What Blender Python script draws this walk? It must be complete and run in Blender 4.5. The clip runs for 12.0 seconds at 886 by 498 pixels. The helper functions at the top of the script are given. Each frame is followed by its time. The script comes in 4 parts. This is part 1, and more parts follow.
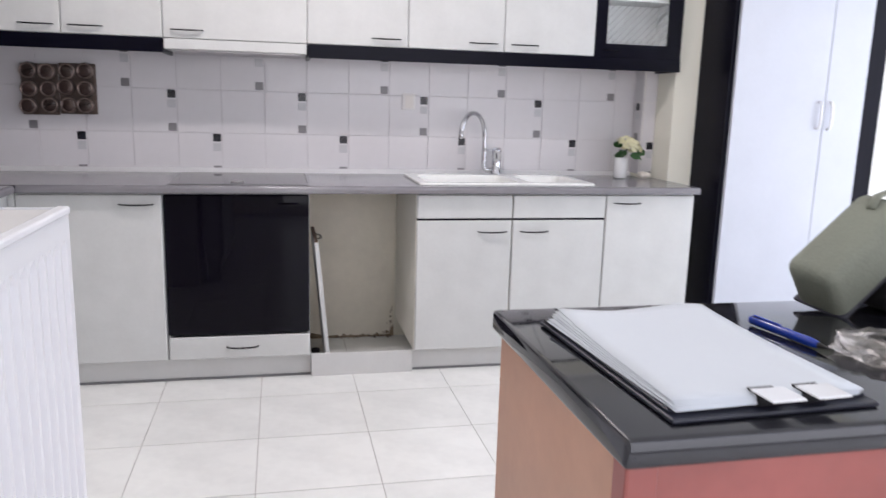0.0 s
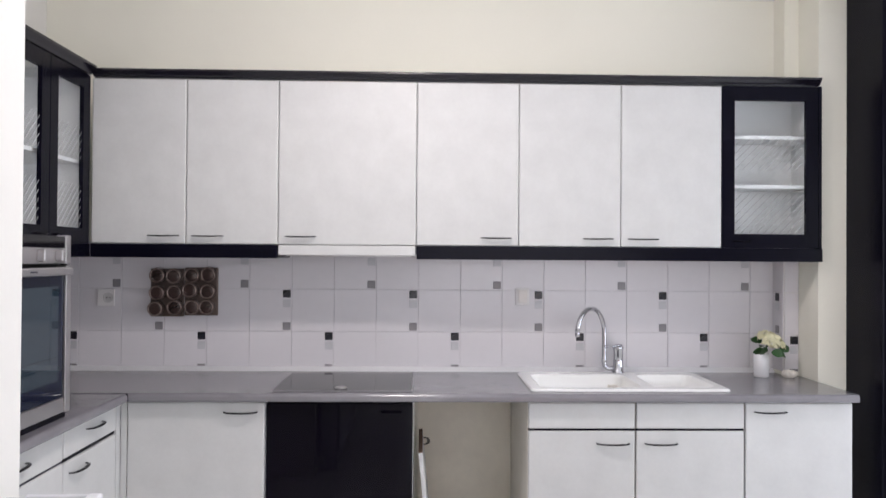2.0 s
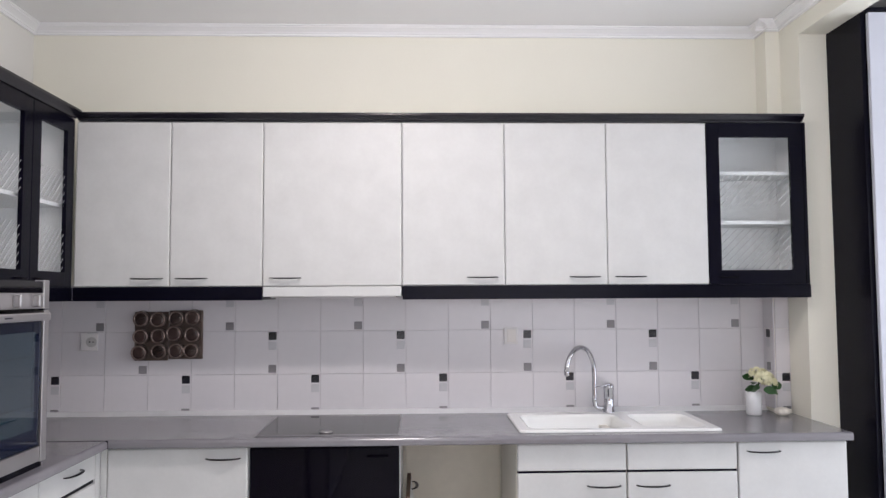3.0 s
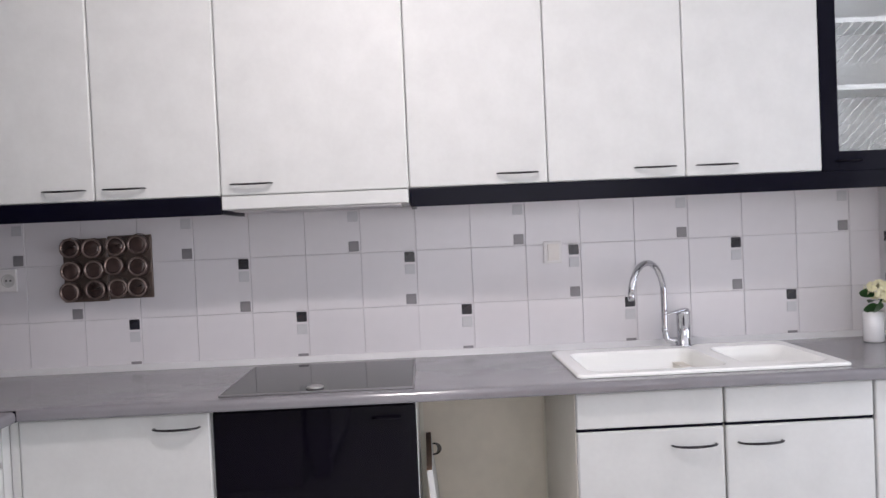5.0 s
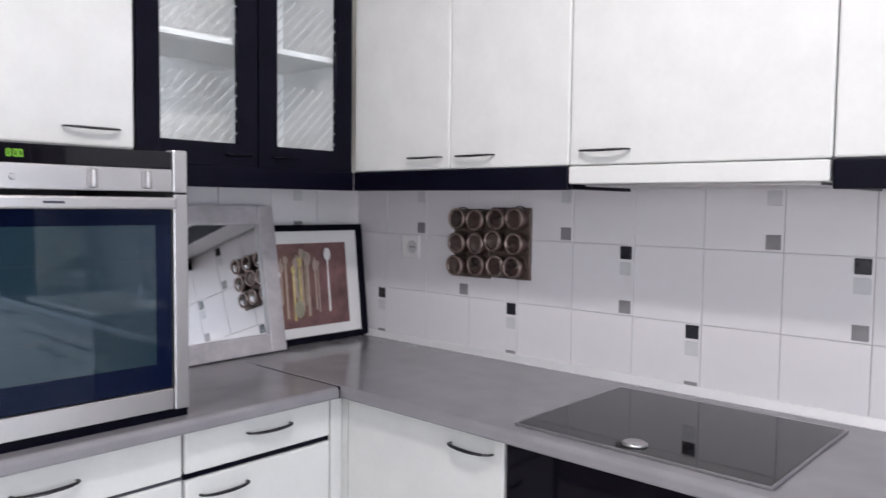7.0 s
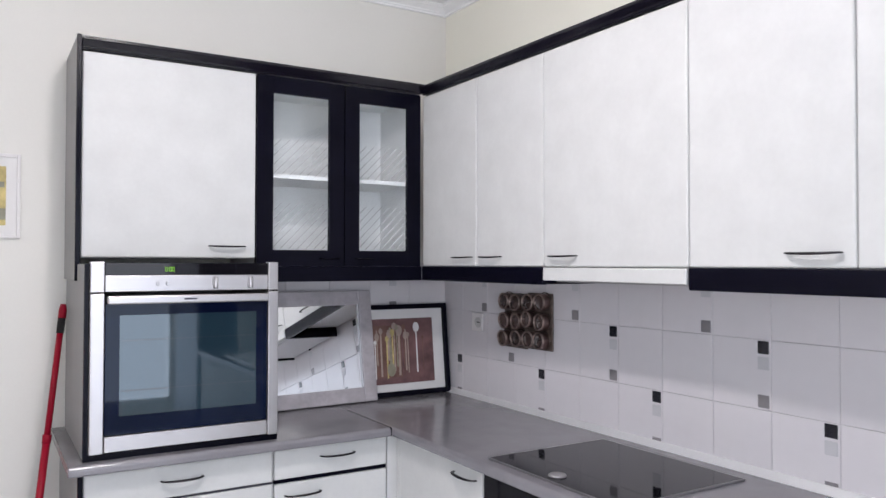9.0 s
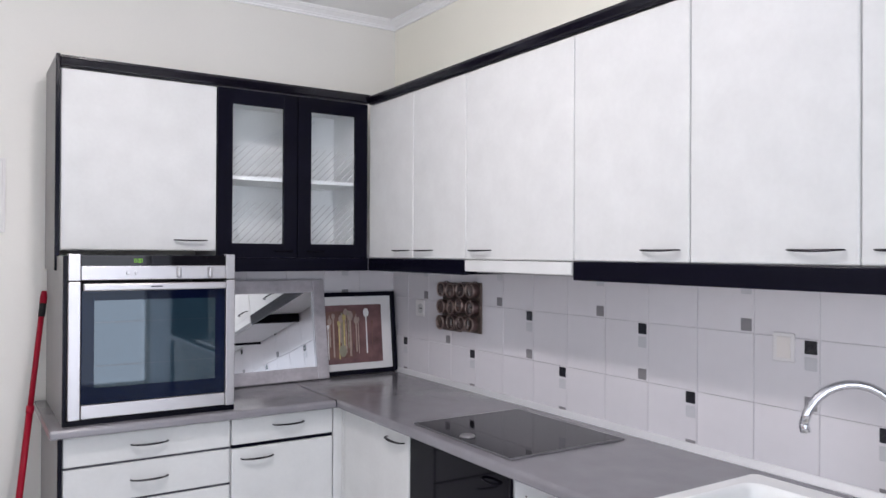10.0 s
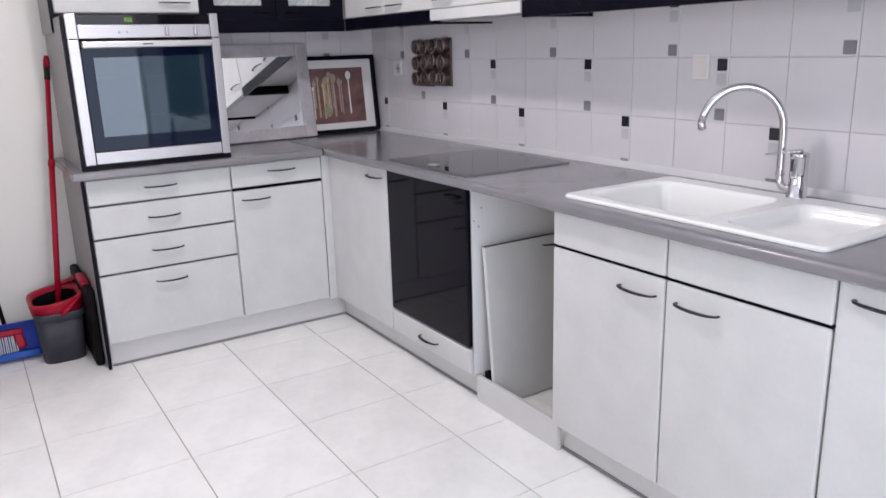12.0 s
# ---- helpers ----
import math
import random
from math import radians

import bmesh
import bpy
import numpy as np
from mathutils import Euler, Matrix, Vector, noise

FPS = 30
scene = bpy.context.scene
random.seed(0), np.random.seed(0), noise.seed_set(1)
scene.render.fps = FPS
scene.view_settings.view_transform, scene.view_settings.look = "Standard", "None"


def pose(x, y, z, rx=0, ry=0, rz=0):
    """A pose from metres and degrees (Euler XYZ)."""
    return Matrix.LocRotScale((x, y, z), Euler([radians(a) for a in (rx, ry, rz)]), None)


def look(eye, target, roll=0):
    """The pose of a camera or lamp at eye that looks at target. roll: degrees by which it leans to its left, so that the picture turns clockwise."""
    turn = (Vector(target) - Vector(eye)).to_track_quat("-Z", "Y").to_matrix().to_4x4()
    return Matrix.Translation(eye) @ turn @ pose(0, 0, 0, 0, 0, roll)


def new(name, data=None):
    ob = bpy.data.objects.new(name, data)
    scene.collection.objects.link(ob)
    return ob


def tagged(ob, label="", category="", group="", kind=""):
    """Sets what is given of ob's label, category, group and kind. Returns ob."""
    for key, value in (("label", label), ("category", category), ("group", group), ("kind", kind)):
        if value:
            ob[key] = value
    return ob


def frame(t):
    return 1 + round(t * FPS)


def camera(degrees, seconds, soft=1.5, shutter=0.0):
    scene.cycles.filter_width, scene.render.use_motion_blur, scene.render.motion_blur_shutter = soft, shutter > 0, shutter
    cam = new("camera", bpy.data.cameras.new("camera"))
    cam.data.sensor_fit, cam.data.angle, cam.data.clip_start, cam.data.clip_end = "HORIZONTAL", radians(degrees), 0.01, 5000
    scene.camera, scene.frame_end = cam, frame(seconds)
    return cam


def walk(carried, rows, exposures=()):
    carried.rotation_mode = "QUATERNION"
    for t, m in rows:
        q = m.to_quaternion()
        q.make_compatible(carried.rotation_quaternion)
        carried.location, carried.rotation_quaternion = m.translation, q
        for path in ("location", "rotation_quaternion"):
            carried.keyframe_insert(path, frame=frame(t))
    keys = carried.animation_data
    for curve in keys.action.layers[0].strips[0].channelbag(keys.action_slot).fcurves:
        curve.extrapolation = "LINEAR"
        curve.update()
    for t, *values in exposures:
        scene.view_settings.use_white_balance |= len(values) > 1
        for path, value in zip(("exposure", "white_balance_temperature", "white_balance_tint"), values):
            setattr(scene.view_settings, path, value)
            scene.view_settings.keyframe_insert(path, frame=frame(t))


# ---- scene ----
cam = camera(60.8, 12.0, soft=1.42, shutter=0.25)
LAMP, DOWN, DAY, SIDE = 28.0, 19.0, 76.0, 106.0  # watts of the pendant lamp, upwards and down, and of the two windows
PATH = [
    (0, (1.663, -3.793, 1.205), (2.084, -1.875, 0.828), 1.6),
    (0.5, (1.766, -3.642, 1.231), (1.915, -1.675, 0.899), 1.1),
    (1, (1.783, -3.597, 1.258), (1.829, -1.615, 0.995), 0.6),
    (1.5, (1.819, -3.606, 1.32), (1.857, -1.61, 1.2), 0.5),
    (2, (1.818, -3.616, 1.398), (1.872, -1.617, 1.419), 0.4),
    (2.5, (1.842, -3.618, 1.417), (1.897, -1.622, 1.531), 0.1),
    (3, (1.864, -3.595, 1.405), (1.927, -1.6, 1.527), -0.3),
    (5, (1.825, -2.754, 1.3), (1.878, -0.755, 1.257), -2.5),
    (5.5, (1.864, -2.444, 1.293), (1.865, -0.445, 1.222), -2.3),
    (6, (1.915, -2.181, 1.315), (1.751, -0.191, 1.214), -1.7),
    (6.5, (2.06, -1.964, 1.328), (1.279, -0.126, 1.216), 0.4),
    (7, (2.22, -1.927, 1.349), (0.878, -0.449, 1.23), 0.7),
    (9, (3.141, -1.919, 1.455), (1.436, -0.875, 1.495), 0.1),
    (9.5, (3.34, -1.939, 1.469), (1.65, -0.87, 1.522), 0.2),
    (10, (3.559, -1.965, 1.469), (1.878, -0.881, 1.481), 0.3),
    (10.5, (3.713, -1.991, 1.434), (2.033, -0.91, 1.349), -0.0),
    (11, (3.819, -2.054, 1.387), (2.142, -0.988, 1.16), -0.7),
    (11.5, (3.883, -2.097, 1.337), (2.228, -1.039, 0.964), -1.3),
    (12, (3.94, -2.052, 1.294), (2.307, -1.017, 0.779), -1.7),
]

walk(cam, [(t, look(eye, target, roll)) for t, eye, target, roll in PATH], [(0.0, -0.74, 6400, 19), (2.0, -0.80, 6450, 19), (3.0, -0.83, 6450, 19), (5.0, -0.74, 6450, 20), (5.8, -0.72, 6450, 20), (6.5, -0.57, 6400, 18.5), (7.0, -0.43, 6330, 17.5), (9.0, -0.63, 6250, 18), (10.5, -0.71, 6220, 19.5), (12.0, -0.68, 6320, 21.5)])

# ---- world, light, exposure ----
world = bpy.data.worlds.new("World")
scene.world = world
world.use_nodes = True
wn = world.node_tree.nodes
sky = wn.new("ShaderNodeTexSky")
sky.sky_type, sky.sun_disc, sky.sun_elevation, sky.sun_rotation = "NISHITA", False, radians(40), radians(200)
wn["Background"].inputs["Strength"].default_value = 0.12
world.node_tree.links.new(sky.outputs[0], wn["Background"].inputs["Color"])


def area_lamp(name, m, sx, sy, watts, colour, shape="RECTANGLE"):
    data = bpy.data.lights.new(name, "AREA")
    data.shape, data.size, data.size_y, data.energy, data.color = shape, sx, sy, watts, colour
    ob = new(name, data)
    ob.matrix_basis = m
    return ob


# the opal lamp of the kitchen, and daylight in the two window openings
bulb = bpy.data.lights.new("pendant_lamp_light", "POINT")
bulb.energy, bulb.shadow_soft_size, bulb.color = LAMP, 0.07, (1.0, 0.96, 0.91)
new("pendant_lamp_light", bulb).matrix_basis = pose(1.72, -1.48, 2.50)
area_lamp("pendant_lamp_downlight", pose(1.72, -1.48, 2.53), 0.14, 0.14, DOWN, (1.0, 0.96, 0.91), "DISK")
# assumed south window, unseen, reaching low to brighten the empty bay
area_lamp("window_light", pose(2.9, -5.42, 1.20, 90, 0, 0), 2.4, 2.15, DAY, (0.90, 0.95, 1.0))
area_lamp("side_window_light", pose(5.28, -1.925, 1.2, 90, 0, 90), 2.95, 1.9, SIDE, (0.86, 0.94, 1.0))


# ---- materials ----
def material(name, colour, rough=0.5, metal=0.0, var=0.06, scale=6.0, fine=60.0, bump=0.05, coat=0.0, obj=0.0, spec=0.5):
    m = bpy.data.materials.new(name)
    m.use_nodes = True
    nt = m.node_tree
    n, l = nt.nodes, nt.links
    b = n["Principled BSDF"]
    b.inputs["Roughness"].default_value, b.inputs["Metallic"].default_value = rough, metal
    b.inputs["Coat Weight"].default_value, b.inputs["Coat Roughness"].default_value = coat, 0.08
    b.inputs["Specular IOR Level"].default_value = spec
    tc = n.new("ShaderNodeTexCoord")
    a, f = n.new("ShaderNodeTexNoise"), n.new("ShaderNodeTexNoise")
    a.inputs["Scale"].default_value, a.inputs["Detail"].default_value = scale, 5
    f.inputs["Scale"].default_value, f.inputs["Detail"].default_value = fine, 3
    for t in (a, f):
        l.new(tc.outputs["Object"], t.inputs["Vector"])
    mix = n.new("ShaderNodeMath")
    mix.operation = "MULTIPLY_ADD"
    l.new(f.outputs["Fac"], mix.inputs[0])
    mix.inputs[1].default_value = 0.35
    l.new(a.outputs["Fac"], mix.inputs[2])
    last = mix.outputs[0]
    if obj:
        info, add = n.new("ShaderNodeObjectInfo"), n.new("ShaderNodeMath")
        add.operation = "MULTIPLY_ADD"
        l.new(info.outputs["Random"], add.inputs[0])
        add.inputs[1].default_value = obj
        l.new(last, add.inputs[2])
        last = add.outputs[0]
    ramp = n.new("ShaderNodeValToRGB")
    e = ramp.color_ramp.elements
    e[0].position, e[1].position = 0.35, 1.0
    e[0].color = (*[max(0, c * (1 - var)) for c in colour], 1)
    e[1].color = (*[min(1, c * (1 + var)) for c in colour], 1)
    l.new(last, ramp.inputs[0])
    l.new(ramp.outputs[0], b.inputs["Base Color"])
    if bump:
        bp = n.new("ShaderNodeBump")
        bp.inputs["Strength"].default_value, bp.inputs["Distance"].default_value = bump, 0.004
        l.new(f.outputs["Fac"], bp.inputs["Height"])
        l.new(bp.outputs[0], b.inputs["Normal"])
    return m


def clear(name, tint, rough=0.0):
    m = bpy.data.materials.new(name)
    m.use_nodes = True
    b = m.node_tree.nodes["Principled BSDF"]
    b.inputs["Base Color"].default_value = (*tint, 1)
    b.inputs["Transmission Weight"].default_value, b.inputs["Roughness"].default_value = 1.0, rough
    b.inputs["IOR"].default_value = 1.45
    return m


def glowing(name, colour, strength):
    m = bpy.data.materials.new(name)
    m.use_nodes = True
    b = m.node_tree.nodes["Principled BSDF"]
    b.inputs["Base Color"].default_value = (0.0, 0.0, 0.0, 1)
    b.inputs["Emission Color"].default_value, b.inputs["Emission Strength"].default_value = (*colour, 1), strength
    return m


WHITE = material("white_mottled_laminate", (0.575, 0.58, 0.57), 0.46, spec=0.35, var=0.06, scale=9, fine=70, bump=0.06)
# white door paint with the blue of the daylight mixed into its colour
TALL_WHITE = material("daylight_tinted_white_paint", (0.52, 0.54, 0.60), 0.4, var=0.04)
END_GREY = material("grey_end_board", (0.29, 0.285, 0.29), 0.5, var=0.08)
PLINTH = material("white_plinth_board", (0.60, 0.595, 0.585), 0.4, var=0.05)
CABINET_IN = material("pale_cabinet_lining", (0.65, 0.655, 0.65), 0.5, var=0.04)
WHITE_EDGE = material("white_edge_band", (0.74, 0.74, 0.74), 0.35, var=0.03, bump=0.0)
MELAMINE = material("cream_melamine", (0.78, 0.75, 0.68), 0.5, var=0.06, scale=4)
BLACK = material("black_lacquer", (0.0032, 0.0030, 0.0080), 0.22, var=0.25, scale=9, bump=0.02, spec=0.085)
BLACK_TRIM = material("black_gloss_moulding", (0.005, 0.004, 0.009), 0.15, var=0.25, bump=0.01, spec=0.5)
BLACK_GLOSS = material("black_gloss_front", (0.0022, 0.0015, 0.0046), 0.05, var=0.04, bump=0.0, spec=0.13)
BLACK_GLASS = material("black_hob_glass", (0.005, 0.0045, 0.0065), 0.05, var=0.2, bump=0.0, spec=0.28)
OVEN_GLASS = material("dark_blue_oven_glass", (0.003, 0.0055, 0.020), 0.04, var=0.1, bump=0.0, spec=0.25)
HANDLE = material("dark_metal_handle", (0.050, 0.047, 0.052), 0.26, metal=0.85, var=0.1, bump=0.0)
WORKTOP = material("grey_worktop_laminate", (0.195, 0.188, 0.203), 0.17, var=0.10, scale=12, fine=260, bump=0.02, spec=0.65)
STRIP = material("aluminium_edge_strip", (0.80, 0.80, 0.81), 0.38, metal=0.4, var=0.05, bump=0.0)
TILE = material("white_wall_tile", (0.665, 0.645, 0.665), 0.22, var=0.035, scale=3, fine=25, bump=0.05, obj=0.15)
GROUT = material("grey_grout", (0.61, 0.585, 0.60), 0.85, var=0.1, bump=0.1)
MOS_BLACK = material("black_mosaic", (0.012, 0.012, 0.018), 0.25, var=0.2, bump=0.0)
MOS_GREY = material("grey_mosaic", (0.20, 0.19, 0.20), 0.35, var=0.12, bump=0.02, obj=0.3)
MOS_LIGHT = material("light_grey_mosaic", (0.50, 0.50, 0.52), 0.35, var=0.06, bump=0.02)
FLOOR_TILE = material("cream_floor_tile", (0.84, 0.838, 0.81), 0.20, var=0.09, scale=6, fine=30, bump=0.03, obj=0.25)
FLOOR_GROUT = material("floor_grout", (0.46, 0.42, 0.40), 0.85, var=0.15)
WALL = material("cream_wall_paint", (0.86, 0.84, 0.735), 0.75, var=0.03, scale=2, fine=120, bump=0.05)
WALL_GREY = material("off_white_wall_paint", (0.76, 0.745, 0.70), 0.75, var=0.03, scale=2, fine=120, bump=0.05)
CEIL = material("white_ceiling_paint", (0.88, 0.88, 0.88), 0.8, var=0.02, scale=2, bump=0.03)
PLASTER = material("stained_old_plaster", (0.84, 0.79, 0.68), 0.9, var=0.09, scale=3.5, fine=25, bump=0.25)
DULL = material("dull_steel_edge", (0.30, 0.29, 0.30), 0.4, metal=0.8, var=0.1)
STEEL = material("brushed_steel", (0.47, 0.455, 0.46), 0.34, metal=0.9, var=0.05, scale=3, fine=300, bump=0.02)
CHROME = material("chrome", (0.62, 0.62, 0.65), 0.12, metal=1.0, var=0.02, bump=0.0)
CERAMIC = material("white_ceramic_sink", (0.88, 0.885, 0.86), 0.16, var=0.02, bump=0.0, coat=0.4)
ENAMEL = material("white_radiator_enamel", (0.71, 0.71, 0.73), 0.32, var=0.02, bump=0.01)
TOP_GREY = material("grey_radiator_top", (0.55, 0.54, 0.53), 0.5, var=0.05)
GRILLE = material("grey_radiator_grille", (0.52, 0.51, 0.50), 0.5, var=0.08)
GRANITE = material("black_polished_counter", (0.014, 0.014, 0.019), 0.06, var=0.4, scale=40, fine=200, bump=0.0, coat=0.3)
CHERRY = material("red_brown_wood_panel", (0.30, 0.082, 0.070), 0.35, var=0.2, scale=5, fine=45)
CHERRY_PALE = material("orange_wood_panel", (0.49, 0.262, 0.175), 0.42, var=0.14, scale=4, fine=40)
PAPER = material("white_paper", (0.62, 0.65, 0.69), 0.8, var=0.02, bump=0.03)
NAVY = material("dark_clipboard_board", (0.012, 0.013, 0.025), 0.35, var=0.2)
BLUE_PEN = material("blue_pen_plastic", (0.01, 0.04, 0.32), 0.2, var=0.1, bump=0.0)
BLUE = material("blue_plastic", (0.003, 0.035, 0.33), 0.5, var=0.1, spec=0.25)
RED = material("red_plastic", (0.32, 0.003, 0.020), 0.40, var=0.12, spec=0.25)
BUCKET = material("dark_grey_plastic", (0.040, 0.039, 0.052), 0.5, spec=0.3, var=0.12)
DARK = material("dark_void", (0.010, 0.009, 0.010), 0.7, var=0.2)
PAN_LIP = material("pale_blue_plastic", (0.015, 0.075, 0.36), 0.5, var=0.1, spec=0.3)
BUCKET_BLACK = material("dull_black_plastic", (0.006, 0.005, 0.006), 0.6, var=0.2, spec=0.08)
BRISTLE = material("grey_white_bristle", (0.50, 0.52, 0.56), 0.6, var=0.15, fine=200)
KHAKI = material("khaki_padded_fabric", (0.205, 0.215, 0.17), 0.75, var=0.15, fine=200, bump=0.3)
PLASTIC = clear("clear_plastic", (0.62, 0.57, 0.54), 0.2)
GLASS = clear("cabinet_glass", (0.96, 0.98, 0.98), 0.05)
ETCH = material("etched_glass_stripe", (0.66, 0.67, 0.67), 0.6, var=0.05)
ETCH.node_tree.nodes["Principled BSDF"].inputs["Alpha"].default_value = 0.45
MIRROR = material("mirror_silver", (0.88, 0.89, 0.90), 0.01, metal=1.0, var=0.0, bump=0.0)
SILVER = material("worn_silver_frame", (0.47, 0.44, 0.46), 0.45, metal=0.25, var=0.25, scale=14, fine=60, bump=0.12)
MAT_BOARD = material("white_picture_mount", (0.74, 0.73, 0.72), 0.8, var=0.03)
MAROON = material("maroon_print", (0.155, 0.078, 0.078), 0.5, var=0.7, scale=10, fine=30)
BROWN_PRINT = material("brown_print", (0.165, 0.085, 0.068), 0.5, var=0.6, scale=12)
SPOON = material("pale_wooden_spoon_print", (0.36, 0.28, 0.24), 0.5, var=0.35, scale=15)
GREEN_PRINT = material("olive_print", (0.27, 0.26, 0.19), 0.5, var=0.3, scale=20)
YELLOW_PRINT = material("ochre_landscape_print", (0.52, 0.42, 0.17), 0.6, var=0.5, scale=18)
JAR = material("dark_metal_jar", (0.13, 0.082, 0.074), 0.3, metal=0.6, var=0.4, scale=30)
JAR_LID = material("jar_glass_lid", (0.042, 0.026, 0.023), 0.14, metal=0.3, var=0.8, scale=25, coat=0.4, obj=0.7)
JAR_RIM = material("jar_rim_metal", (0.165, 0.125, 0.112), 0.30, metal=0.75, var=0.7, scale=40, obj=0.6)
RACK = material("brown_wire_rack", (0.115, 0.085, 0.072), 0.4, metal=0.5, var=0.2)
PETAL = material("cream_hydrangea_petal", (0.74, 0.71, 0.47), 0.6, var=0.15, scale=30, obj=0.2)
LEAF = material("green_leaf", (0.025, 0.085, 0.022), 0.4, var=0.3, scale=30)
VASE = material("white_glazed_vase", (0.78, 0.78, 0.79), 0.18, var=0.02, bump=0.0)
SHELL = material("pale_shell", (0.80, 0.75, 0.68), 0.6, var=0.2, scale=40, bump=0.3)
CRUMB = material("brown_mortar", (0.16, 0.12, 0.09), 0.9, var=0.3, scale=40)
STAIN = material("stained_brown_mortar", (0.29, 0.225, 0.155), 0.95, var=0.45, scale=30, fine=120, bump=0.4)
BARE = material("bare_brown_chipboard", (0.14, 0.085, 0.055), 0.85, var=0.3, scale=30, fine=150, bump=0.3)
ROCKER = material("cream_rocker_plastic", (0.72, 0.68, 0.645), 0.35, var=0.02, bump=0.0)
SWITCH = material("cream_switch_plastic", (0.72, 0.70, 0.69), 0.35, var=0.02, bump=0.0)
# seal grey, darkened to carry the shade line where plinth meets floor
SEAL = material("shade_darkened_seal", (0.20, 0.195, 0.20), 0.6, var=0.15)
LED = glowing("green_clock_digits", (0.36, 1.0, 0.03), 0.75)
LAMP_GLOW = glowing("lamp_diffuser", (1.0, 0.96, 0.9), 3.0)


# ---- builders ----
def thing(name, label, category, m=None, group="", kind=""):
    ob = new(name)
    ob.empty_display_size = 0.1
    if m:
        ob.matrix_basis = m
    return tagged(ob, label, category, group, kind)


def mesh_of(name, bm, mat, smooth=False):
    me = bpy.data.meshes.new(name)
    bmesh.ops.recalc_face_normals(bm, faces=bm.faces[:])
    bm.to_mesh(me)
    bm.free()
    me.materials.append(mat)
    if smooth:
        for p in me.polygons:
            p.use_smooth = True
    return me


def part(name, bm, mat, parent=None, label="", smooth=False):
    ob = new(name, mesh_of(name, bm, mat, smooth))
    if parent:
        ob.parent = parent
    if label:
        ob["label"] = label
    return ob


def shared(name, me, parent, m, label=""):
    ob = new(name, me)
    ob.parent = parent
    ob.matrix_basis = m
    if label:
        ob["label"] = label
    return ob


def box(x0, x1, y0, y1, z0, z1, bevel=0.0, bm=None, m=None, segs=2):
    tmp = bmesh.new()
    bmesh.ops.create_cube(tmp, size=1, matrix=Matrix.Translation(((x0 + x1) / 2, (y0 + y1) / 2, (z0 + z1) / 2)) @ Matrix.Diagonal((abs(x1 - x0), abs(y1 - y0), abs(z1 - z0), 1)))
    if bevel:
        bmesh.ops.bevel(tmp, geom=tmp.edges[:], offset=bevel, segments=segs, profile=0.5, affect="EDGES")
    if m:
        tmp.transform(m)
    if bm is None:
        return tmp
    join(bm, tmp)
    return bm


def join(bm, tmp):
    me = bpy.data.meshes.new("tmp")
    tmp.to_mesh(me)
    tmp.free()
    bm.from_mesh(me)
    bpy.data.meshes.remove(me)
    return bm


def boxes(items, bevel=0.0):
    bm = bmesh.new()
    for it in items:
        box(*it, bevel=bevel, bm=bm)
    return bm


def prism(profile, x0, x1, bm=None):
    """A profile of (y, z) swept along x."""
    bm = bm or bmesh.new()
    rings = [[bm.verts.new((x, y, z)) for y, z in profile] for x in (x0, x1)]
    n = len(profile)
    for i in range(n):
        bm.faces.new((rings[0][i], rings[0][(i + 1) % n], rings[1][(i + 1) % n], rings[1][i]))
    bm.faces.new(rings[0][::-1])
    bm.faces.new(rings[1])
    return bm


def lathe(profile, segs=24, bm=None, m=None, cap=True):
    """A profile of (r, z) turned round z."""
    tmp = bmesh.new()
    rings = []
    for r, z in profile:
        rings.append([tmp.verts.new((r * math.cos(2 * math.pi * i / segs), r * math.sin(2 * math.pi * i / segs), z)) for i in range(segs)])
    for a, b in zip(rings, rings[1:]):
        for i in range(segs):
            tmp.faces.new((a[i], a[(i + 1) % segs], b[(i + 1) % segs], b[i]))
    if cap:
        tmp.faces.new(rings[0][::-1])
        tmp.faces.new(rings[-1])
    if m:
        tmp.transform(m)
    return tmp if bm is None else join(bm, tmp)


def tube(points, r, segs=10, bm=None, flat=1.0):
    """A round bar along points; r one radius or one for each point; flat squeezes it in z."""
    tmp = bmesh.new()
    pts = [Vector(p) for p in points]
    radii = r if isinstance(r, (list, tuple)) else [r] * len(pts)
    rings, side = [], None
    for i, p in enumerate(pts):
        d = (pts[min(i + 1, len(pts) - 1)] - pts[max(i - 1, 0)]).normalized()
        if side is None:
            side = d.cross(Vector((0, 0, 1)) if abs(d.z) < 0.9 else Vector((1, 0, 0))).normalized()
        side = (side - d * side.dot(d)).normalized()
        up = side.cross(d)
        rings.append([tmp.verts.new(p + radii[i] * (math.cos(a) * side + flat * math.sin(a) * up)) for a in [2 * math.pi * k / segs for k in range(segs)]])
    for a, b in zip(rings, rings[1:]):
        for k in range(segs):
            tmp.faces.new((a[k], a[(k + 1) % segs], b[(k + 1) % segs], b[k]))
    tmp.faces.new(rings[0][::-1])
    tmp.faces.new(rings[-1])
    return tmp if bm is None else join(bm, tmp)


def structure(name, items, mat, label, category, bevel=0.0):
    return tagged(part(name, boxes(items, bevel), mat), label, category, "", "structure")


# ---- the shell of the room ----
H = 2.70
floor = structure("floor", [(-0.1, 5.4, -5.6, 0.2, -0.12, -0.004)], FLOOR_GROUT, "cream ceramic floor tiles with grey joints", "floor")
structure("ceiling", [(-0.1, 5.4, -5.6, 0.2, H, H + 0.12)], CEIL, "plain white painted ceiling", "ceiling")
wall_north = structure("wall_north", [(-0.1, 3.712, 0.0, 0.15, 0, H), (3.712, 5.4, 0.05, 0.2, 0, H)], WALL, "cream painted kitchen wall with tiled splashback", "wall")
